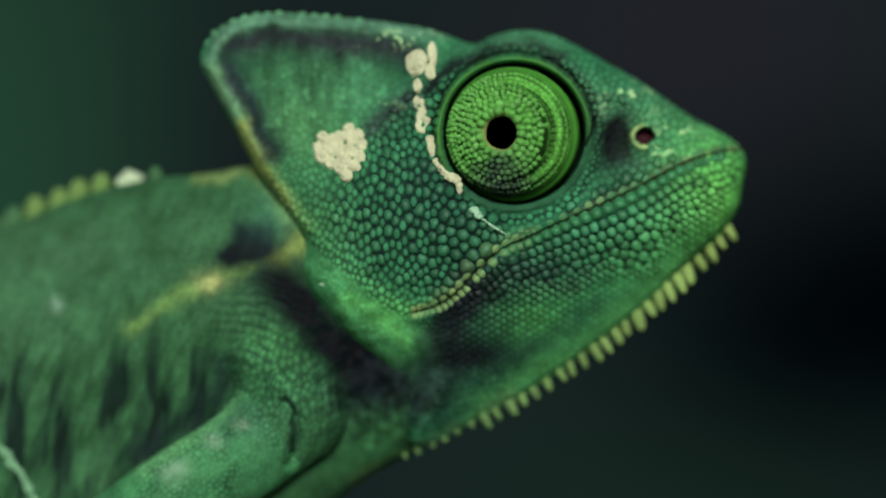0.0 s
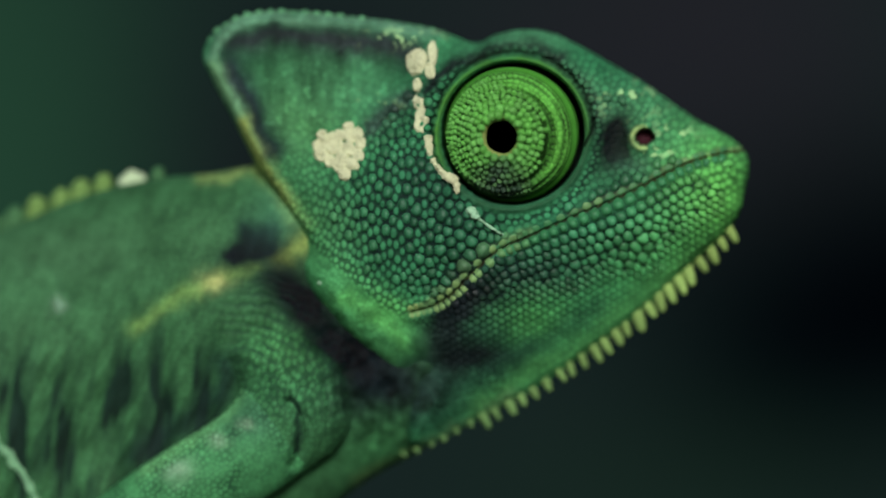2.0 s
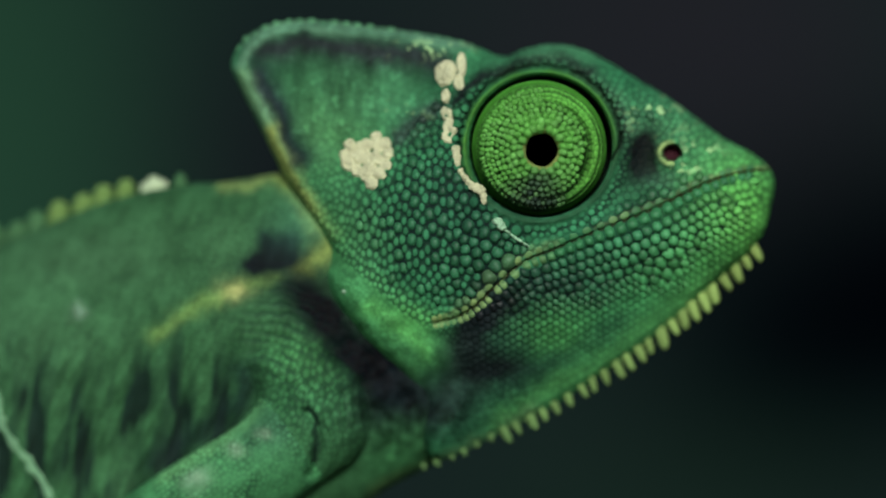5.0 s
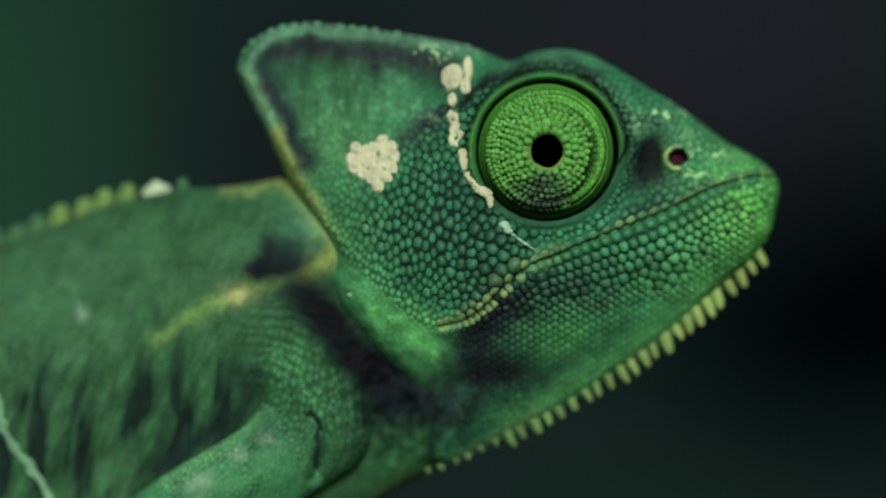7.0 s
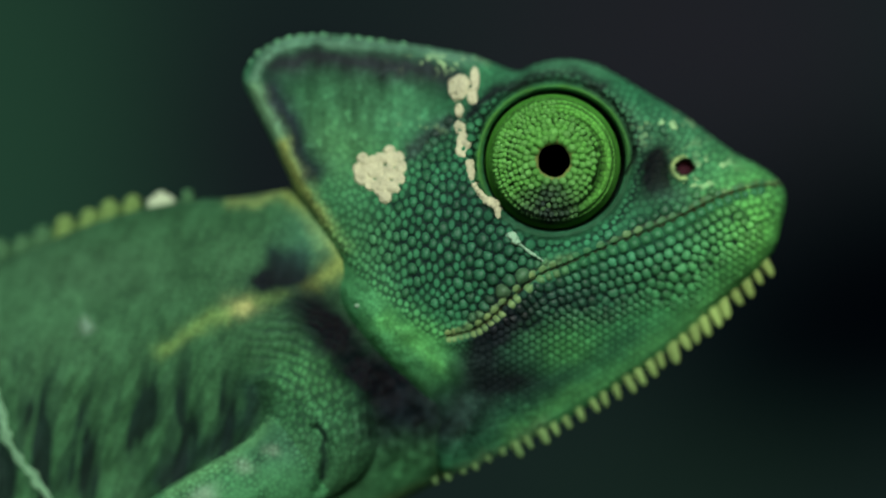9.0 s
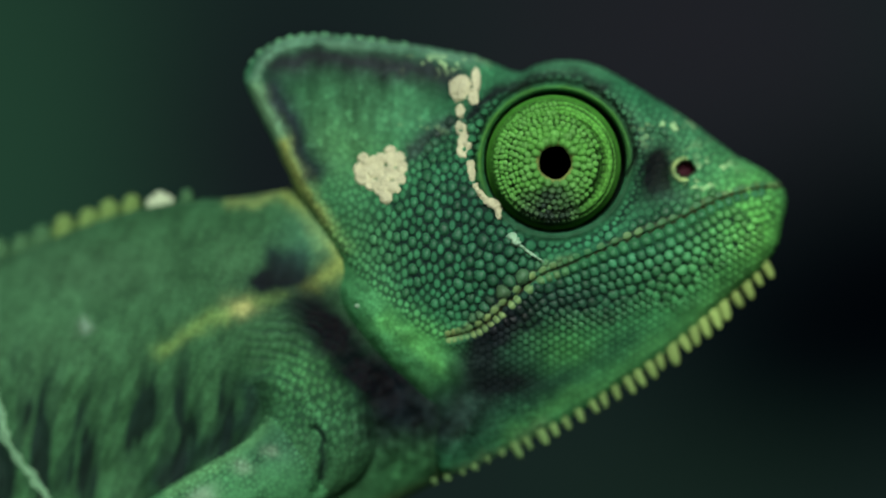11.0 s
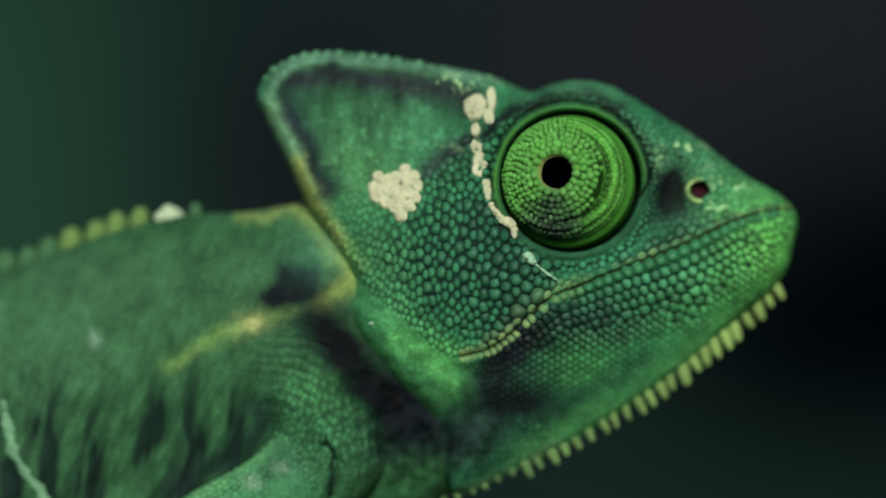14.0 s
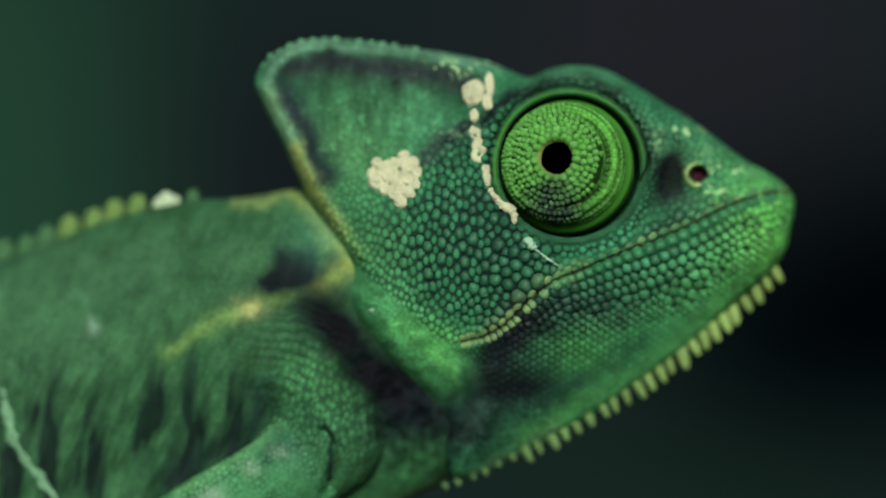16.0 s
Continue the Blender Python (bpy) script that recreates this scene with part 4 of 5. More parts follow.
    nr += skirt
    i, j = np.meshgrid(np.arange(nr - 1), np.arange(na), indexing="ij")
    a, b = (i * na + j).ravel(), (i * na + (j + 1) % na).ravel()
    faces = np.column_stack([a, a + na, b + na, b])
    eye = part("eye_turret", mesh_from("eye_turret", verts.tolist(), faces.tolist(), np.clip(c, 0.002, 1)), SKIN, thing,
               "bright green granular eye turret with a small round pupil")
    beads = [dome_mesh("granule", 7 + k % 3, 90 + k) for k in range(5)]
    for me in beads:
        me.materials.append(SCALE)
    pick = random.Random(3)
    r_size = lambda q: q.uniform(1.06, 1.18) * 0.001
    for k in range(granules):
        q = math.hypot(*seeds[k])
        at = int(np.clip(round((q - r0) / (r1 - r0) * 109), 0, 109))
        deep = out.reshape(110, na)[at, int(math.atan2(seeds[k][1], seeds[k][0]) / (2 * math.pi) * na) % na]
        lean = 6.5 * q / 6.92 ** 2 / math.sqrt(1 - (q / 6.92) ** 2) + 0.2
        nrm = Vector((seeds[k][0] / q * lean, -1, seeds[k][1] / q * lean)).normalized()
        ob = new("granule", pick.choice(beads))
        ob.parent = eye
        b = sizes[k] * r_size(pick)
        ob.matrix_basis = Matrix.Translation((seeds[k][0] * 0.001, -(deep - 0.05) * 0.001, seeds[k][1] * 0.001)) @ frame_on(nrm, pick.uniform(0, 6.28)) @ Matrix.Diagonal((b, b * pick.uniform(0.85, 1.1), b * pick.uniform(1.7, 1.95), 1))
        grey = pick.uniform(0, 0.45) ** 1.5
        ob.color = (*np.clip((paint(seeds[k:k + 1], *EYE_PAINT)[0] * (1 - grey) + grey * linear((106, 162, 92))) * pick.uniform(0.82, 1.18), 0, 1), 1)
    bm = bmesh.new()
    bmesh.ops.create_uvsphere(bm, u_segments=24, v_segments=14, radius=0.0023)
    for face in bm.faces:
        face.smooth = True
    bmesh.ops.translate(bm, verts=bm.verts, vec=(0, -0.0031, 0))
    me = bpy.data.meshes.new("pupil")
    bm.to_mesh(me)
    bm.free()
    part("pupil", me, BLACK, eye, "round black pupil")
    return eye


BODY_AT = (-29.04, -12.54)
BODY_LINE = [(-66.84, -11.94), (-62.04, -7.14), (-56.04, -4.14), (-50.64, -2.22), (-47.04, -0.84), (-43.44, 0.48), (-39.24, 2.16), (-35.04, 3.66), (-30.24, 4.74), (-26.64, 5.22),
             (-21.84, 5.46), (-17.04, 6.24), (-13.44, 6.66), (-8.64, 6.06), (-2.64, 1.26), (4.56, -5.94), (9.36, -11.94), (9.66, -17.34), (7.26, -20.58), (2.76, -22.86), (-0.84, -24.9), (-5.64, -27.42),
             (-11.04, -31.14), (-18.24, -34.14), (-29.04, -37.14), (-42.24, -38.34), (-54.24, -36.54), (-63.24, -31.14), (-68.64, -21.54)]
BODY_WIDTHS = [((-35.04, 1.26), 4.5), ((-20.04, 1.86), 6.0), ((-14.34, 3.06), 8.8), ((-16.14, 5.46), 7.5), ((-11.04, -1.14), 8.2), ((-5.04, -1.74), 4.5), ((-44.04, -15.54), 9.5), ((-30.24, -14.94), 9.0), ((-29.04, -24.54), 4.8), ((-23.04, -20.94), 4.8), ((-17.04, -10.74), 9.6), ((-13.74, -12.24), 9.0), ((-9.84, -14.34), 8.3),
               ((-11.04, -11.94), 8.2), ((-7.44, -13.14), 8.0), ((-8.64, -9.54), 8.0), ((-3.84, -15.54), 8.0), ((-3.84, -19.14), 7.5), ((-1.14, -18.54), 8.0), ((1.26, -20.04), 8.5), ((6.96, -15.54), 3.5), ((3.96, -7.14), 3.0), ((-3.84, -25.14), 6.5), ((-8.04, -25.14), 6.5), ((-29.04, -30.54), 9.0), ((-62.04, -18.54), 6.0)]
BODY_PAINT = [
    ("blob", (-38.04, -2.34), (14.0, 5.0), 0.7, (46, 90, 52)), ("blob", (-47.04, -11.94), (8.0, 6.0), 0.5, (52, 104, 60)),
    ("band", [(-22.74, 5.1), (-20.04, 5.34), (-16.74, 6.18)], (0.6,), 0.8, (104, 146, 72)),
    ("band", [(-29.94, -10.62), (-26.64, -8.34), (-23.04, -6.66), (-20.64, -5.64), (-17.04, -4.86)], (0.85,), 0.65, (94, 146, 66)),
    ("blob", (-21.24, -6.06), (1.5, 1.0), 0.6, (156, 178, 98)), ("band", [(-14.64, -3.66), (-12.54, -2.64), (-10.14, -0.84)], (1.1,), 0.85, (104, 140, 60)),
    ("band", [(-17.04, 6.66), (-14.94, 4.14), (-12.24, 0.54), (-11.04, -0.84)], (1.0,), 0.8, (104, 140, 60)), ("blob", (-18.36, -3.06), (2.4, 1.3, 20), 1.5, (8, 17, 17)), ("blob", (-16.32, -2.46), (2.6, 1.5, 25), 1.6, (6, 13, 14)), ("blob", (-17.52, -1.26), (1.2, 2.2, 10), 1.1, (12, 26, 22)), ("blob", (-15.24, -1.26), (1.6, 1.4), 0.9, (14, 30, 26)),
    # throat mottling and shade together; flank beside the arm painted as if shaded
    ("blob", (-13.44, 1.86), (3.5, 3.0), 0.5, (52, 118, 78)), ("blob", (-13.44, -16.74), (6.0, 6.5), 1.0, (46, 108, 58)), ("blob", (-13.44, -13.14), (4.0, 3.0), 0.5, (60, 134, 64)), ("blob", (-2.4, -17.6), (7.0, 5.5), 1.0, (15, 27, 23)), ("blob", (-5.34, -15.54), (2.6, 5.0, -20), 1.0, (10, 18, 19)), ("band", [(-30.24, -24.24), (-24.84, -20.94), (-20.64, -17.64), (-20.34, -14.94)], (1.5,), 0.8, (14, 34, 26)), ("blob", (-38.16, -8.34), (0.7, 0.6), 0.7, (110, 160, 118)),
    # crevice behind the flap: its shade painted black, over dark blotches
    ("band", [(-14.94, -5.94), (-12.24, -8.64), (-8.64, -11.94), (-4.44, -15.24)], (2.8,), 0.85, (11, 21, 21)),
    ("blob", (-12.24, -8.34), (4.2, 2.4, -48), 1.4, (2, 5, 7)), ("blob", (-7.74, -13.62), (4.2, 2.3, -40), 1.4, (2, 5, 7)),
    # pale throat edge, painted lighter where little light falls; shoulder crease painted dark
    ("band", [(0.96, -23.94), (-2.64, -25.26), (-6.24, -27.54)], (0.8,), 0.7, (84, 132, 70)), ("blob", (-4.2, -23.8), (4.0, 2.6, 25), 0.85, (44, 104, 54)), ("band", [(-13.5, -18.4), (-12.6, -20.4), (-12.4, -22.6), (-13.4, -25.0)], (0.45,), 0.85, (12, 24, 20)),
]


ARM_LINE = [(-19.92, -13.44), (-17.04, -11.94), (-12.84, -11.94), (-9.12, -14.58), (-7.2, -17.94), (-6.96, -20.94), (-8.64, -24.24), (-12.54, -26.94), (-17.64, -30.24), (-24.24, -34.14),
            (-30.84, -36.24), (-35.64, -34.74), (-36.24, -31.14), (-33.24, -28.14), (-29.04, -25.26), (-24.24, -22.26), (-20.64, -19.86), (-19.08, -17.34), (-19.44, -14.94)]
ARM_MIDDLE = -2.4


def shoulder_folds(p):
    """Fine curved folds over the shoulder."""
    q = p + 0.55 * np.column_stack([grain(p, 3, 41), grain(p, 3, 42)])
    r = np.hypot(*(q - np.asarray((-18.84, -21.54))).T)
    return np.sin(r * 6.283 / 1.0), np.clip(1.3 * blob(p, (-10.74, -17.34), 3.8, 6.5), 0, 1)


def arm_form(p, d):
    """The rounded limb, from the shoulder down."""
    t = np.clip(d / 6.3, 0, 1)
    h = 5.0 * (1 - (1 - t) ** 2.1) ** 0.5
    h -= 0.9 * band(p, [(-13.44, -19.14), (-12.42, -20.94), (-12.54, -23.94), (-13.44, -25.74)], 0.6)
    wave, near = shoulder_folds(p)
    return h + 0.17 * wave * near


def arm_swell(p, d):
    u = -0.82 * (p[:, 0] + 10) - 0.57 * (p[:, 1] + 16)
    return np.maximum(arm_form(p, d) - 1.3 * (1 - step(4.0, 8.0, u)), 0)


def ribs(p):
    """Folds of the flank over the ribs, running down and back."""
    s = (p[:, 0] - 0.16 * p[:, 1] + 1.6 * grain(p, 9, 30)) / 4.7
    low = step(-6.5, -21.0, p[:, 1] + 1.2 * grain(p, 4, 37)) * (1 - step(-21.24, -17.04, p[:, 0]))
    return np.sin(s * 6.283), low


def body_swell(p, d):
    w = spread(p, BODY_WIDTHS, 9.0)
    t = np.clip(d / (1.3 * w), 0, 1)
    h = w * (1 - (1 - t) ** 2.2) ** (1 / 1.9)
    wave, low = ribs(p)
    h += 0.28 * wave * low
    h += 0.2 * grain(p, 9.0, 33) * step(0, 3, d)
    h += 0.45 * grain(p, 2.2, 35) * blob(p, (-7.44, -14.94), 9.0, 6.0)
    # the shoulder swells out of the flank
    near = np.all((p > np.asarray((-41.04, -39.54))) & (p < np.asarray((-1.44, -4.74))), axis=1)
    q = p[near]
    line = curve(ARM_LINE, 4, True)
    e = to_line(q, line, True)[0] * np.where(inside(q, line), 1, -1)
    limb = 4.0 - ARM_MIDDLE - 0.12 + np.where(e > 0, arm_form(q, np.maximum(e, 0)), 2.2 * e)
    hard = 0.9 + 2.6 * step(-15.54, -21.54, q[:, 1])
    h[near] = np.logaddexp(hard * h[near], hard * limb) / hard
    h += 0.14 * shoulder_folds(p)[0] * blob(p, (-16.44, -10.74), 3.2, 5.0)
    return np.maximum(h, 0)


def build_body(thing):
    f = Flank(BODY_LINE, 0.2, body_swell, 4.0, BODY_AT, 0.2)
    f.scales(lambda p: 0.31 + 0.03 * blob(p, (-14.64, -12.54), 6, 5), 60000, 6, squash_of=lambda p: 1 - 0.35 * blob(p, (-12.8, -15.2), 6, 6.5))
    coarse = np.clip(1.2 * blob(f.p, (-12.8, -15.2), 6, 6.5), 0, 1)
    f.raised = (0.07 + 0.07 * coarse) * np.sqrt(np.clip(f.rim / 0.8, 0, 1))
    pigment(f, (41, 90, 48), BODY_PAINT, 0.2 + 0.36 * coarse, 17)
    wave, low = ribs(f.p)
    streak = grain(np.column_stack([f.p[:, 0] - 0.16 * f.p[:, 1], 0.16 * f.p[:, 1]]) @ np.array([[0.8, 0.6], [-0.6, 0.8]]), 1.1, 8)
    # hollows between the ribs take painted shade, along with dark streaks
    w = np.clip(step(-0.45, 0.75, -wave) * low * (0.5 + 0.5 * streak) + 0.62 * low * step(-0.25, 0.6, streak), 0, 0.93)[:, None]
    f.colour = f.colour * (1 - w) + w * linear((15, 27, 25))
    fibre = grain(np.column_stack([f.p[:, 0] - 0.45 * f.p[:, 1], 0.22 * f.p[:, 1]]), 0.5, 9)
    f.colour *= (0.9 + (0.1 + 0.2 * low) * fibre + (0.06 + 0.12 * low) * streak)[:, None]
    f.colour *= (1 + 0.6 * blob(f.p, (-3.24, -18.54), 9.0, 7.0) * grain(f.p, 0.8, 47))[:, None]
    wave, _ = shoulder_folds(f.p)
    # shade of the shoulder folds, painted into their troughs
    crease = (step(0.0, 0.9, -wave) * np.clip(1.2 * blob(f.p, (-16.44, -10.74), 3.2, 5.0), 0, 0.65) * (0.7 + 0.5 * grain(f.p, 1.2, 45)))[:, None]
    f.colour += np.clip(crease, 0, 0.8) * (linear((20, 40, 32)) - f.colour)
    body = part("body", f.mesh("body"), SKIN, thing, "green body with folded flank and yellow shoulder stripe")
    body.location = (BODY_AT[0] * 0.001, 0.004, BODY_AT[1] * 0.001)
    r = random.Random(5)
    shapes = [spine_mesh("dorsal_spine", 80 + k) for k in range(3)]
    for me in shapes:
        me.materials.append(SPINE)
    row = [(-53.64, -3.54), (-50.64, -2.34), (-47.64, -1.26), (-45.36, -0.54), (-43.14, 0.18), (-40.74, 1.26), (-38.16, 2.16), (-35.94, 3.06), (-33.54, 3.78), (-30.36, 4.5), (-27.54, 4.98)]
    for k, (x, z) in enumerate(row):
        ob = new("dorsal_spine", shapes[k % 3])
        ob.parent = body
        big = 2.3 if k != 9 else 1.7
        size = big * (0.62 if k == 10 else r.uniform(0.92, 1.08)) * 0.001
        ob.matrix_basis = Matrix.Translation(((x - BODY_AT[0]) * 0.001 * (1 + f.plane(x) / 383), (f.plane(x) - 4.0) * 0.001, (z - BODY_AT[1]) * 0.001 + z * 1e-6 * f.plane(x) / 0.383)) @ frame_on((0.1, -0.1, 1), r.uniform(0, 6)) @ Matrix.Diagonal((size * 1.7, size * 1.9, size, 1))
        tone = (160, 180, 146) if k == 9 else (88, 118, 62) if k in (5, 6, 7, 8) else (54, 92, 58)
        ob.color = (*linear(tone), 1)
        if k == 9:
            for aside, share in ((0.9, 0.8), (-0.9, 0.65)):
                more = copy_thing(ob, Matrix.Translation((aside * 0.001, 0, -0.0001)) @ ob.matrix_basis)
                more.scale = ob.scale * share
    ribbon = curve([(-47.52, -14.94), (-46.68, -18.24), (-45.96, -20.64), (-44.88, -22.44), (-43.44, -24.24), (-41.76, -26.64), (-40.44, -29.34)], 5, False)
    flake(body, f, "shed_skin_strip", [(q, 0.48, 0.48) for q in ribbon] + [((-46.32, -20.04), 0.7, 1.4), ((-43.32, -24.42), 0.7, 0.9)],
          "pale strip of shed skin on the flank", 0.4, 0.15, seed=31, mat=SHED_FLANK, rough=1.2)
    return body


def build_arm(thing):
    at = (-17.04, -22.74)
    f = Flank(ARM_LINE, 0.13, arm_swell, ARM_MIDDLE, at)
    rows = []
    for i in range(-40, 40):
        for j in range(-40, 40):
            x, z = 0.62 * (i + 0.5 * (j % 2)), 0.56 * j
            rows.append((x * 0.8 - z * 0.6 + at[0] + random.uniform(-0.15, 0.15), x * 0.6 + z * 0.8 + at[1] + random.uniform(-0.15, 0.15)))
    rows = np.array(rows)
    f.scales(lambda p: 0.31 + 0.0 * p[:, 0], 60000, 8, rows[inside(rows, curve(ARM_LINE, 4, True))])
    f.raised = 0.06 * np.sqrt(np.clip(f.rim / 0.8, 0, 1))
    pigment(f, (46, 108, 58), [("blob", (-13.44, -13.14), (4.0, 3.0), 0.6, (62, 138, 66)), ("blob", (-17.64, -20.94), (4.0, 3.0), 0.7, (40, 84, 54)),
                               # bright line on the upper edge of the leg is a painted highlight
                               ("band", [(-29.04, -25.62), (-24.24, -22.62), (-19.74, -19.14), (-19.08, -16.74)], (1.0,), 0.7, (84, 158, 88)),
                               ("blob", (-9.24, -19.14), (3.0, 5.0), 0.6, (52, 134, 62)), ("blob", (-21.24, -23.1), (1.1, 0.8), 0.45, (106, 148, 106)), ("blob", (-25.4, -26.2), (1.7, 1.0, 20), 0.5, (108, 150, 110)), ("blob", (-18.4, -21.6), (0.7, 0.6), 0.5, (104, 146, 104)),
                               # shade in the crease, painted dark
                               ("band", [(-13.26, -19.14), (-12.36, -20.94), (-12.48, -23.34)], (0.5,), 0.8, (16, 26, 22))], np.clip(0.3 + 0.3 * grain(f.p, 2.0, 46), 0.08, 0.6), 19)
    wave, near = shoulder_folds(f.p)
    # troughs of the folds are shaded in the colour too
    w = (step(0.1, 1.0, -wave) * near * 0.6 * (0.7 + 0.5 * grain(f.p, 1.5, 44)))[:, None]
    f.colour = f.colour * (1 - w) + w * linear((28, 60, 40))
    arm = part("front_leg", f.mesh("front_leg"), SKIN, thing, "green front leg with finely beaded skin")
    arm.location = (at[0] * 0.001, -0.0024, at[1] * 0.001)
    build_foot(arm, at)
    return arm


def tube(name, points, radii, sides, wobble, seed):
    """A tapered, slightly uneven round limb along a line of points, closed at both ends."""
    r = random.Random(seed)
    line = curve(points, 6, False)
    size = np.interp(np.linspace(0, 1, len(line)), np.linspace(0, 1, len(radii)), radii)
    verts, faces = [], []
    for i, q in enumerate(line):
        ahead = Vector(line[min(i + 1, len(line) - 1)] - line[max(i - 1, 0)]).normalized()
        side = ahead.cross(Vector((0.31, 0.92, 0.24))).normalized()
        up = ahead.cross(side)
        for k in range(sides):
            a = 2 * math.pi * k / sides
            verts.append(Vector(q) + (side * math.cos(a) + up * math.sin(a)) * size[i] * (1 + r.uniform(-wobble, wobble)))
    for i in range(len(line) - 1):
        for k in range(sides):
            a, b = i * sides + k, i * sides + (k + 1) % sides
            faces.append((a, b, b + sides, a + sides))
    faces += [tuple(range(sides))[::-1], tuple(range((len(line) - 1) * sides, len(line) * sides))]
    return mesh_from(name, [tuple(v) for v in verts], faces)


def build_perch():
    """The slim stem on which the animal sits, rooted in the soil."""
    bark = coloured("bark", (92, 78, 58), 0.9, 0.35, 0.8, 0.002, 0.2)
    me = tube("branch", [(-0.19, 0.03, -0.02), (-0.175, 0.035, 0.4), (-0.17, 0.028, 0.8), (-0.15, 0.022, 1.08), (-0.115, 0.018, 1.146), (-0.07, 0.014, 1.156), (-0.03, 0.008, 1.153), (-0.008, 0.004, 1.146)],
              (0.013, 0.011, 0.0095, 0.008, 0.0065, 0.005, 0.003), 14, 0.06, 7)
    me.materials.append(bark)
    tagged(new("branch", me), "slim brown upright stem bent over under the chameleon", "branch")


def build_foot(arm, at):
    """Two bundles of toes that grip the stem."""
    base = Vector((at[0], ARM_MIDDLE, at[1]))
    for name, points in (("foot", [(-33, -3, -32), (-34, -5, -37), (-34.5, -2.5, -48), (-34.5, 6, -52)]), ("toe_bundle", [(-33, -1, -33), (-35, 6, -36), (-36, 13, -41), (-36, 12, -49)])):
        me = tube(name, [tuple((Vector(q) - base) * 0.001) for q in points], (0.0034, 0.0032, 0.0026, 0.0012), 12, 0.05, 3)
        tint = me.color_attributes.new("pigment", "FLOAT_COLOR", "POINT")
        tint.data.foreach_set("color", np.tile(np.append(linear((46, 108, 58)), 1), len(me.vertices)).astype(np.float32))
        part(name, me, SKIN, arm, "green gripping toes fused in a bundle")


def build_chameleon():
    thing = new("chameleon")
    thing.location = CENTRE
    tagged(thing, "green veiled chameleon with pale crusts of shed skin", "chameleon")
    build_body(thing)
    build_arm(thing)
    head = build_head(thing)
    eye = build_eye(thing)
    return thing, head, eye


build_setting()
build_perch()
chameleon, head, eye = build_chameleon()


def motions():
    """The animal sways on its perch, nods, and its eye darts about."""
    walk(chameleon, [(t, pose(x * 0.001, 0, 1.2 + z * 0.001, a, b, c)) for t, x, z, a, b, c in (
        (0, -3.515, 3.115, 0.002, -1.433, -1.831), (0.5, -3.554, 3.127, -0.255, -1.412, -1.413),
        (1, -3.572, 3.237, 0.044, -1.558, -1.946), (1.5, -3.391, 3.236, -0.08, -1.521, -0.948),
        (2, -3.077, 3.057, -0.495, -1.249, -0.534), (2.5, -2.698, 2.981, -0.664, -1.257, -1.154),
        (3, -2.28, 2.669, -0.139, -0.869, -0.452), (3.5, -1.937, 2.29, -0.367, -0.661, -0.578),
        (4, -1.526, 1.979, 0.017, -0.516, -0.83), (6.5, -0.484, 1.769, 0.346, -0.355, -1.659),
        (7, -0.537, 1.239, -0.183, -0.023, -0.423), (7.5, -0.513, 0.753, 0.263, 0.04, 0.421),
        (8, -0.421, 0.421, 0.308, 0.031, 0.433), (8.5, -0.214, 0.152, 0.357, 0.094, 0.574),
        (9, -0, -0, 0, -0, -0), (11.5, -0.177, -0.149, 0.649, 0.16, 0.245),
        (12, -0.357, -0.356, 0.866, 0.163, 1.017), (12.5, -0.214, -0.799, 0.85, 0.348, 1.188),
        (13, 0.204, -1.286, 0.751, 0.47, 1.246), (13.5, 0.693, -1.788, 1.057, 0.887, 2.207),
        (14, 0.978, -1.839, 0.878, 0.608, 1.517), (14.5, 1.04, -1.669, 0.879, 0.599, 1.607),
        (15, 1.022, -1.256, 0.773, 0.491, 1.402), (15.5, 0.9, -0.742, 0.543, 0.359, 1.115),
        (16, 0.717, -0.101, 0.76, 0.026, 0.87))])
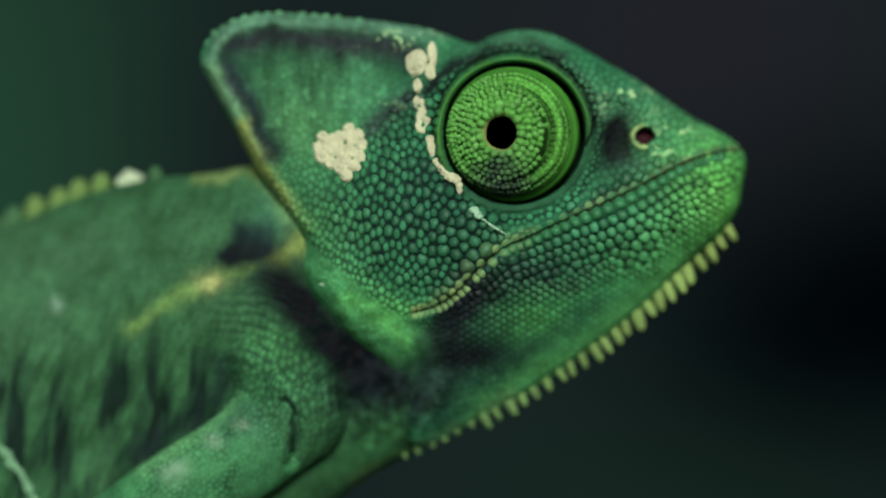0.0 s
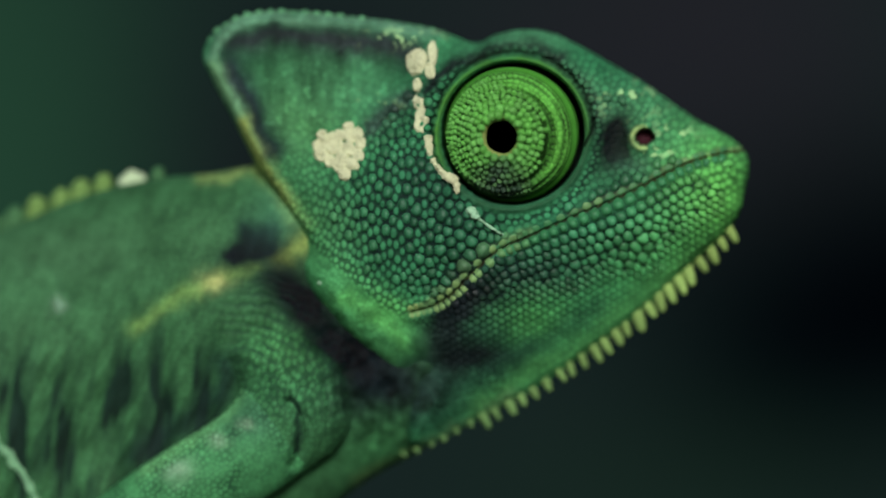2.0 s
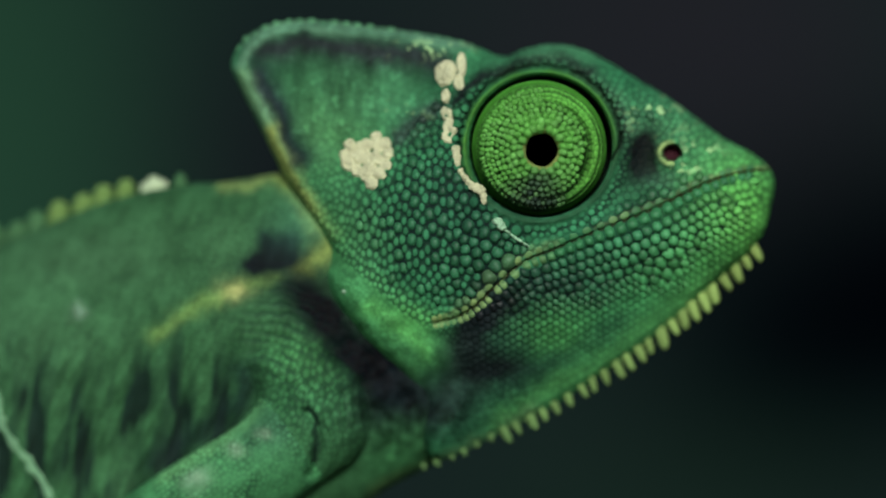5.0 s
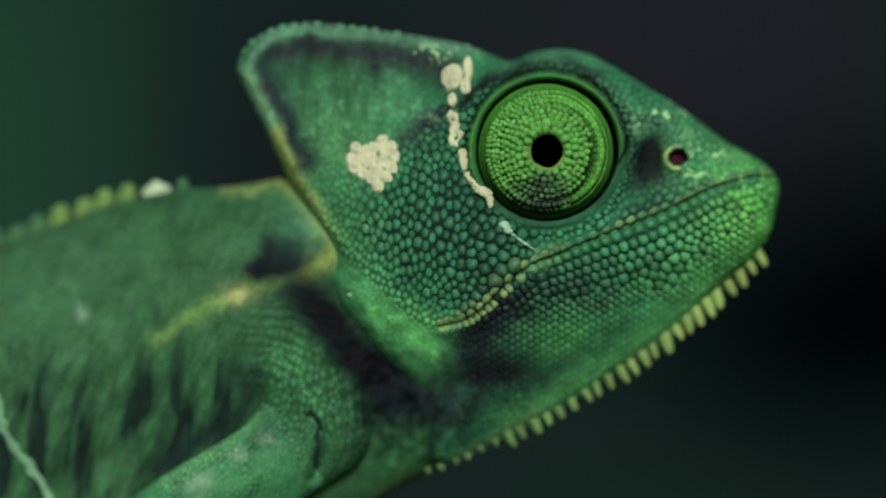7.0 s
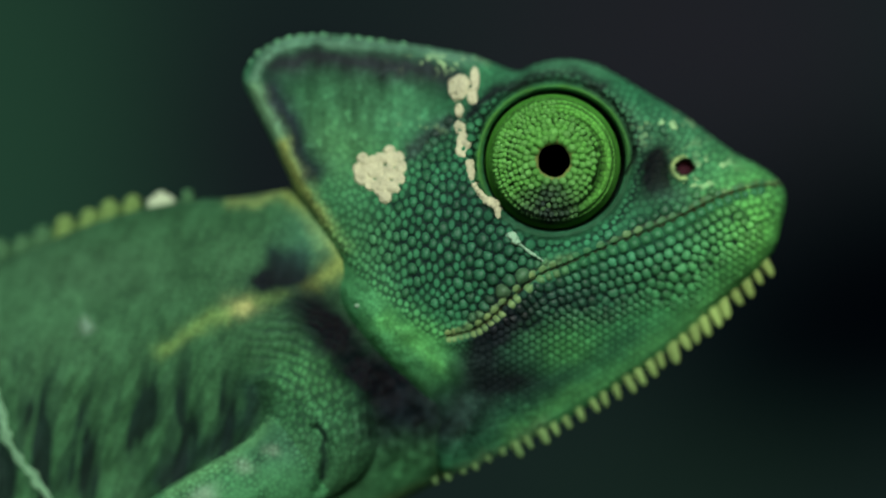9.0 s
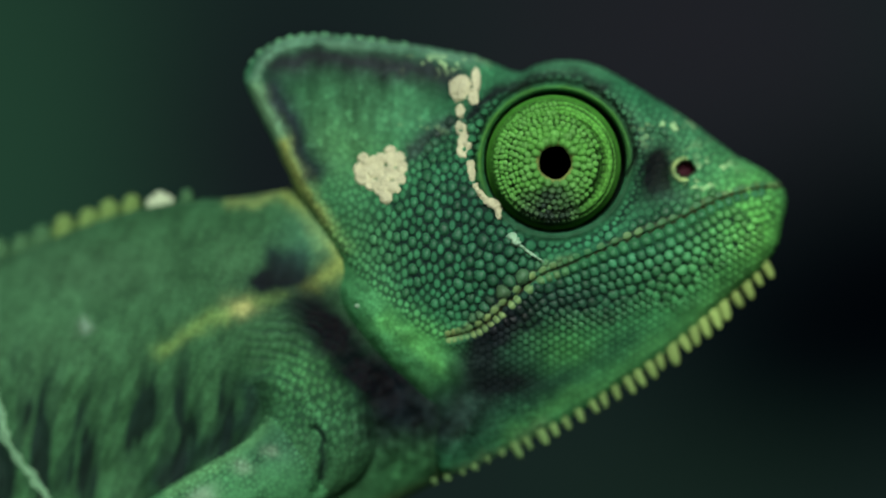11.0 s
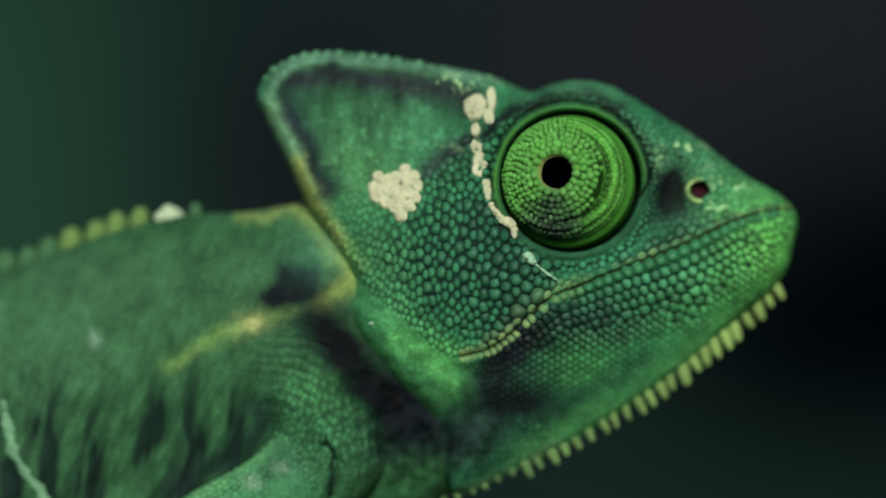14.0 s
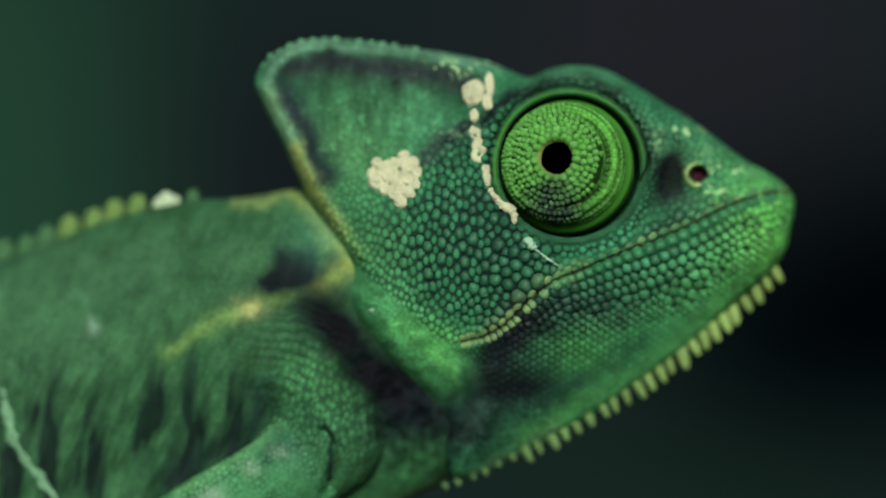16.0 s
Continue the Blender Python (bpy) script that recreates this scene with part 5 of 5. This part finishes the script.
    walk(head, [(t, pose(x * 0.001, y * 0.001, z * 0.001, a, b, c)) for t, x, y, z, a, b, c in (
        (0, 5.266, 0.162, 2.076, 1.911, -0.372, 2.586), (0.5, 5.124, 0.015, 2.092, 2.218, -0.279, 1.232),
        (1, 5.162, -0.097, 2.009, 2.028, 0.043, 0.106), (1.5, 5.069, -0.25, 2.118, 2.78, 0.179, -1.195),
        (2, 4.952, -0.238, 2.234, 2.663, -0.009, -1.174), (2.5, 4.981, -0.196, 2.14, 2.409, 0.199, -0.799),
        (3, 4.963, -0.204, 2.212, 1.92, 0.074, -1.154), (3.5, 5.074, -0.208, 2.23, 1.824, 0.091, -1.236),
        (4, 5.179, -0.156, 2.19, 1.181, 0.151, -0.957), (6.5, 5.602, 0.094, 1.992, -0.138, 0.509, 0.946),
        (7, 5.596, -0.016, 2.301, 0.092, 0.152, -0.115), (7.5, 5.594, -0.056, 2.506, 0.06, 0.104, -0.545),
        (8, 5.666, -0.028, 2.489, -0.382, 0.005, -0.45), (8.5, 5.691, -0.027, 2.478, -0.537, -0.142, -0.506),
        (9, 5.76, 0, 2.46, -0, 0, 0), (11.5, 5.89, 0.018, 2.498, -0.58, 0.133, -0.072),
        (12, 5.902, 0.01, 2.425, -0.964, 0.117, -0.283), (12.5, 5.942, 0.029, 2.391, -1.038, 0.005, -0.104),
        (13, 5.976, 0.036, 2.375, -0.548, 0.037, 0.177), (13.5, 5.987, 0.008, 2.433, -1.082, -0.293, -0.283),
        (14, 6.113, 0.085, 2.236, -1.293, 0.182, 0.41), (14.5, 6.152, 0.117, 2.174, -1.197, 0.111, 0.797),
        (15, 6.171, 0.129, 2.129, -0.937, 0.213, 1.017), (15.5, 6.21, 0.172, 2.067, -0.636, 0.192, 1.563),
        (16, 6.235, 0.228, 1.99, -0.818, 0.312, 2.04))])
    walk(eye, [(t, pose(x * 0.001, y * 0.001, z * 0.001, a, b, c)) for t, x, y, z, a, b, c in (
        (0, 11.201, -5.995, 8.558, -0.376, -0.397, -10.894), (0.3, 11.035, -6.187, 8.542, 1.933, -0.312, -12.19),
        (0.6, 10.913, -6.355, 8.511, 2.582, -0.2, -11.757), (1, 10.871, -6.518, 8.437, 2.225, 0.006, -10.989),
        (1.5, 10.645, -6.884, 8.447, 2.209, 0.161, -12.143), (2, 10.509, -6.856, 8.595, 4.475, 0.054, -11.225),
        (2.3, 10.567, -6.792, 8.544, 5.415, 0.196, -10.94), (2.6, 10.591, -6.747, 8.537, 6.464, 0.248, -10.534),
        (3, 10.534, -6.737, 8.649, 5.695, 0.081, -11.485), (3.3, 10.596, -6.738, 8.665, 3.183, 0.081, -0.491),
        (3.6, 10.666, -6.708, 8.681, 2.277, 0.096, 0.1), (4, 10.782, -6.586, 8.701, 2.546, 0.151, 0.535),
        (4.2, 10.837, -6.54, 8.694, 4.399, 0.18, 0.988), (6.3, 11.402, -6.043, 8.619, 0.72, 0.493, 3.369),
        (6.6, 11.424, -6.043, 8.676, 0.095, 0.437, 0.962), (7, 11.294, -6.238, 8.931, 1.332, 0.151, 0.221),
        (7.5, 11.24, -6.317, 9.145, 0.486, 0.103, -0.745), (8, 11.311, -6.228, 9.185, 0.061, 0.004, -0.632),
        (8.5, 11.313, -6.214, 9.206, 0.223, -0.14, -0.236), (9, 11.453, -6.2, 9.116, 0.228, 0, -0.356),
        (9.2, 11.464, -6.194, 9.123, 1.236, 0.011, 0.152), (11.3, 11.58, -6.128, 9.196, 1.181, 0.121, -0.148),
        (11.7, 11.586, -6.115, 9.191, 1.557, 0.118, -0.873), (12.3, 11.606, -6.078, 9.163, 0.989, 0.029, -1.558),
        (12.8, 11.665, -6.074, 9.114, 0.608, 0.009, -1.052), (13.2, 11.662, -6.087, 9.145, 1.764, -0.124, -1.976),
        (13.5, 11.615, -6.093, 9.233, 0.586, -0.347, -3.31), (13.6, 11.667, -6.06, 9.189, -9.797, -0.428, -14.793),
        (14, 11.87, -5.923, 9.012, -10.091, -0.04, -15.752), (14.5, 11.941, -5.863, 8.946, -10.22, -0.101, -14.365),
        (15, 11.997, -5.859, 8.864, -9.133, 0.025, -14.166), (15.5, 12.091, -5.795, 8.772, -10.015, 0.055, -14.219),
        (16, 12.178, -5.669, 8.702, -9.408, 0.102, -13.994))])


motions()
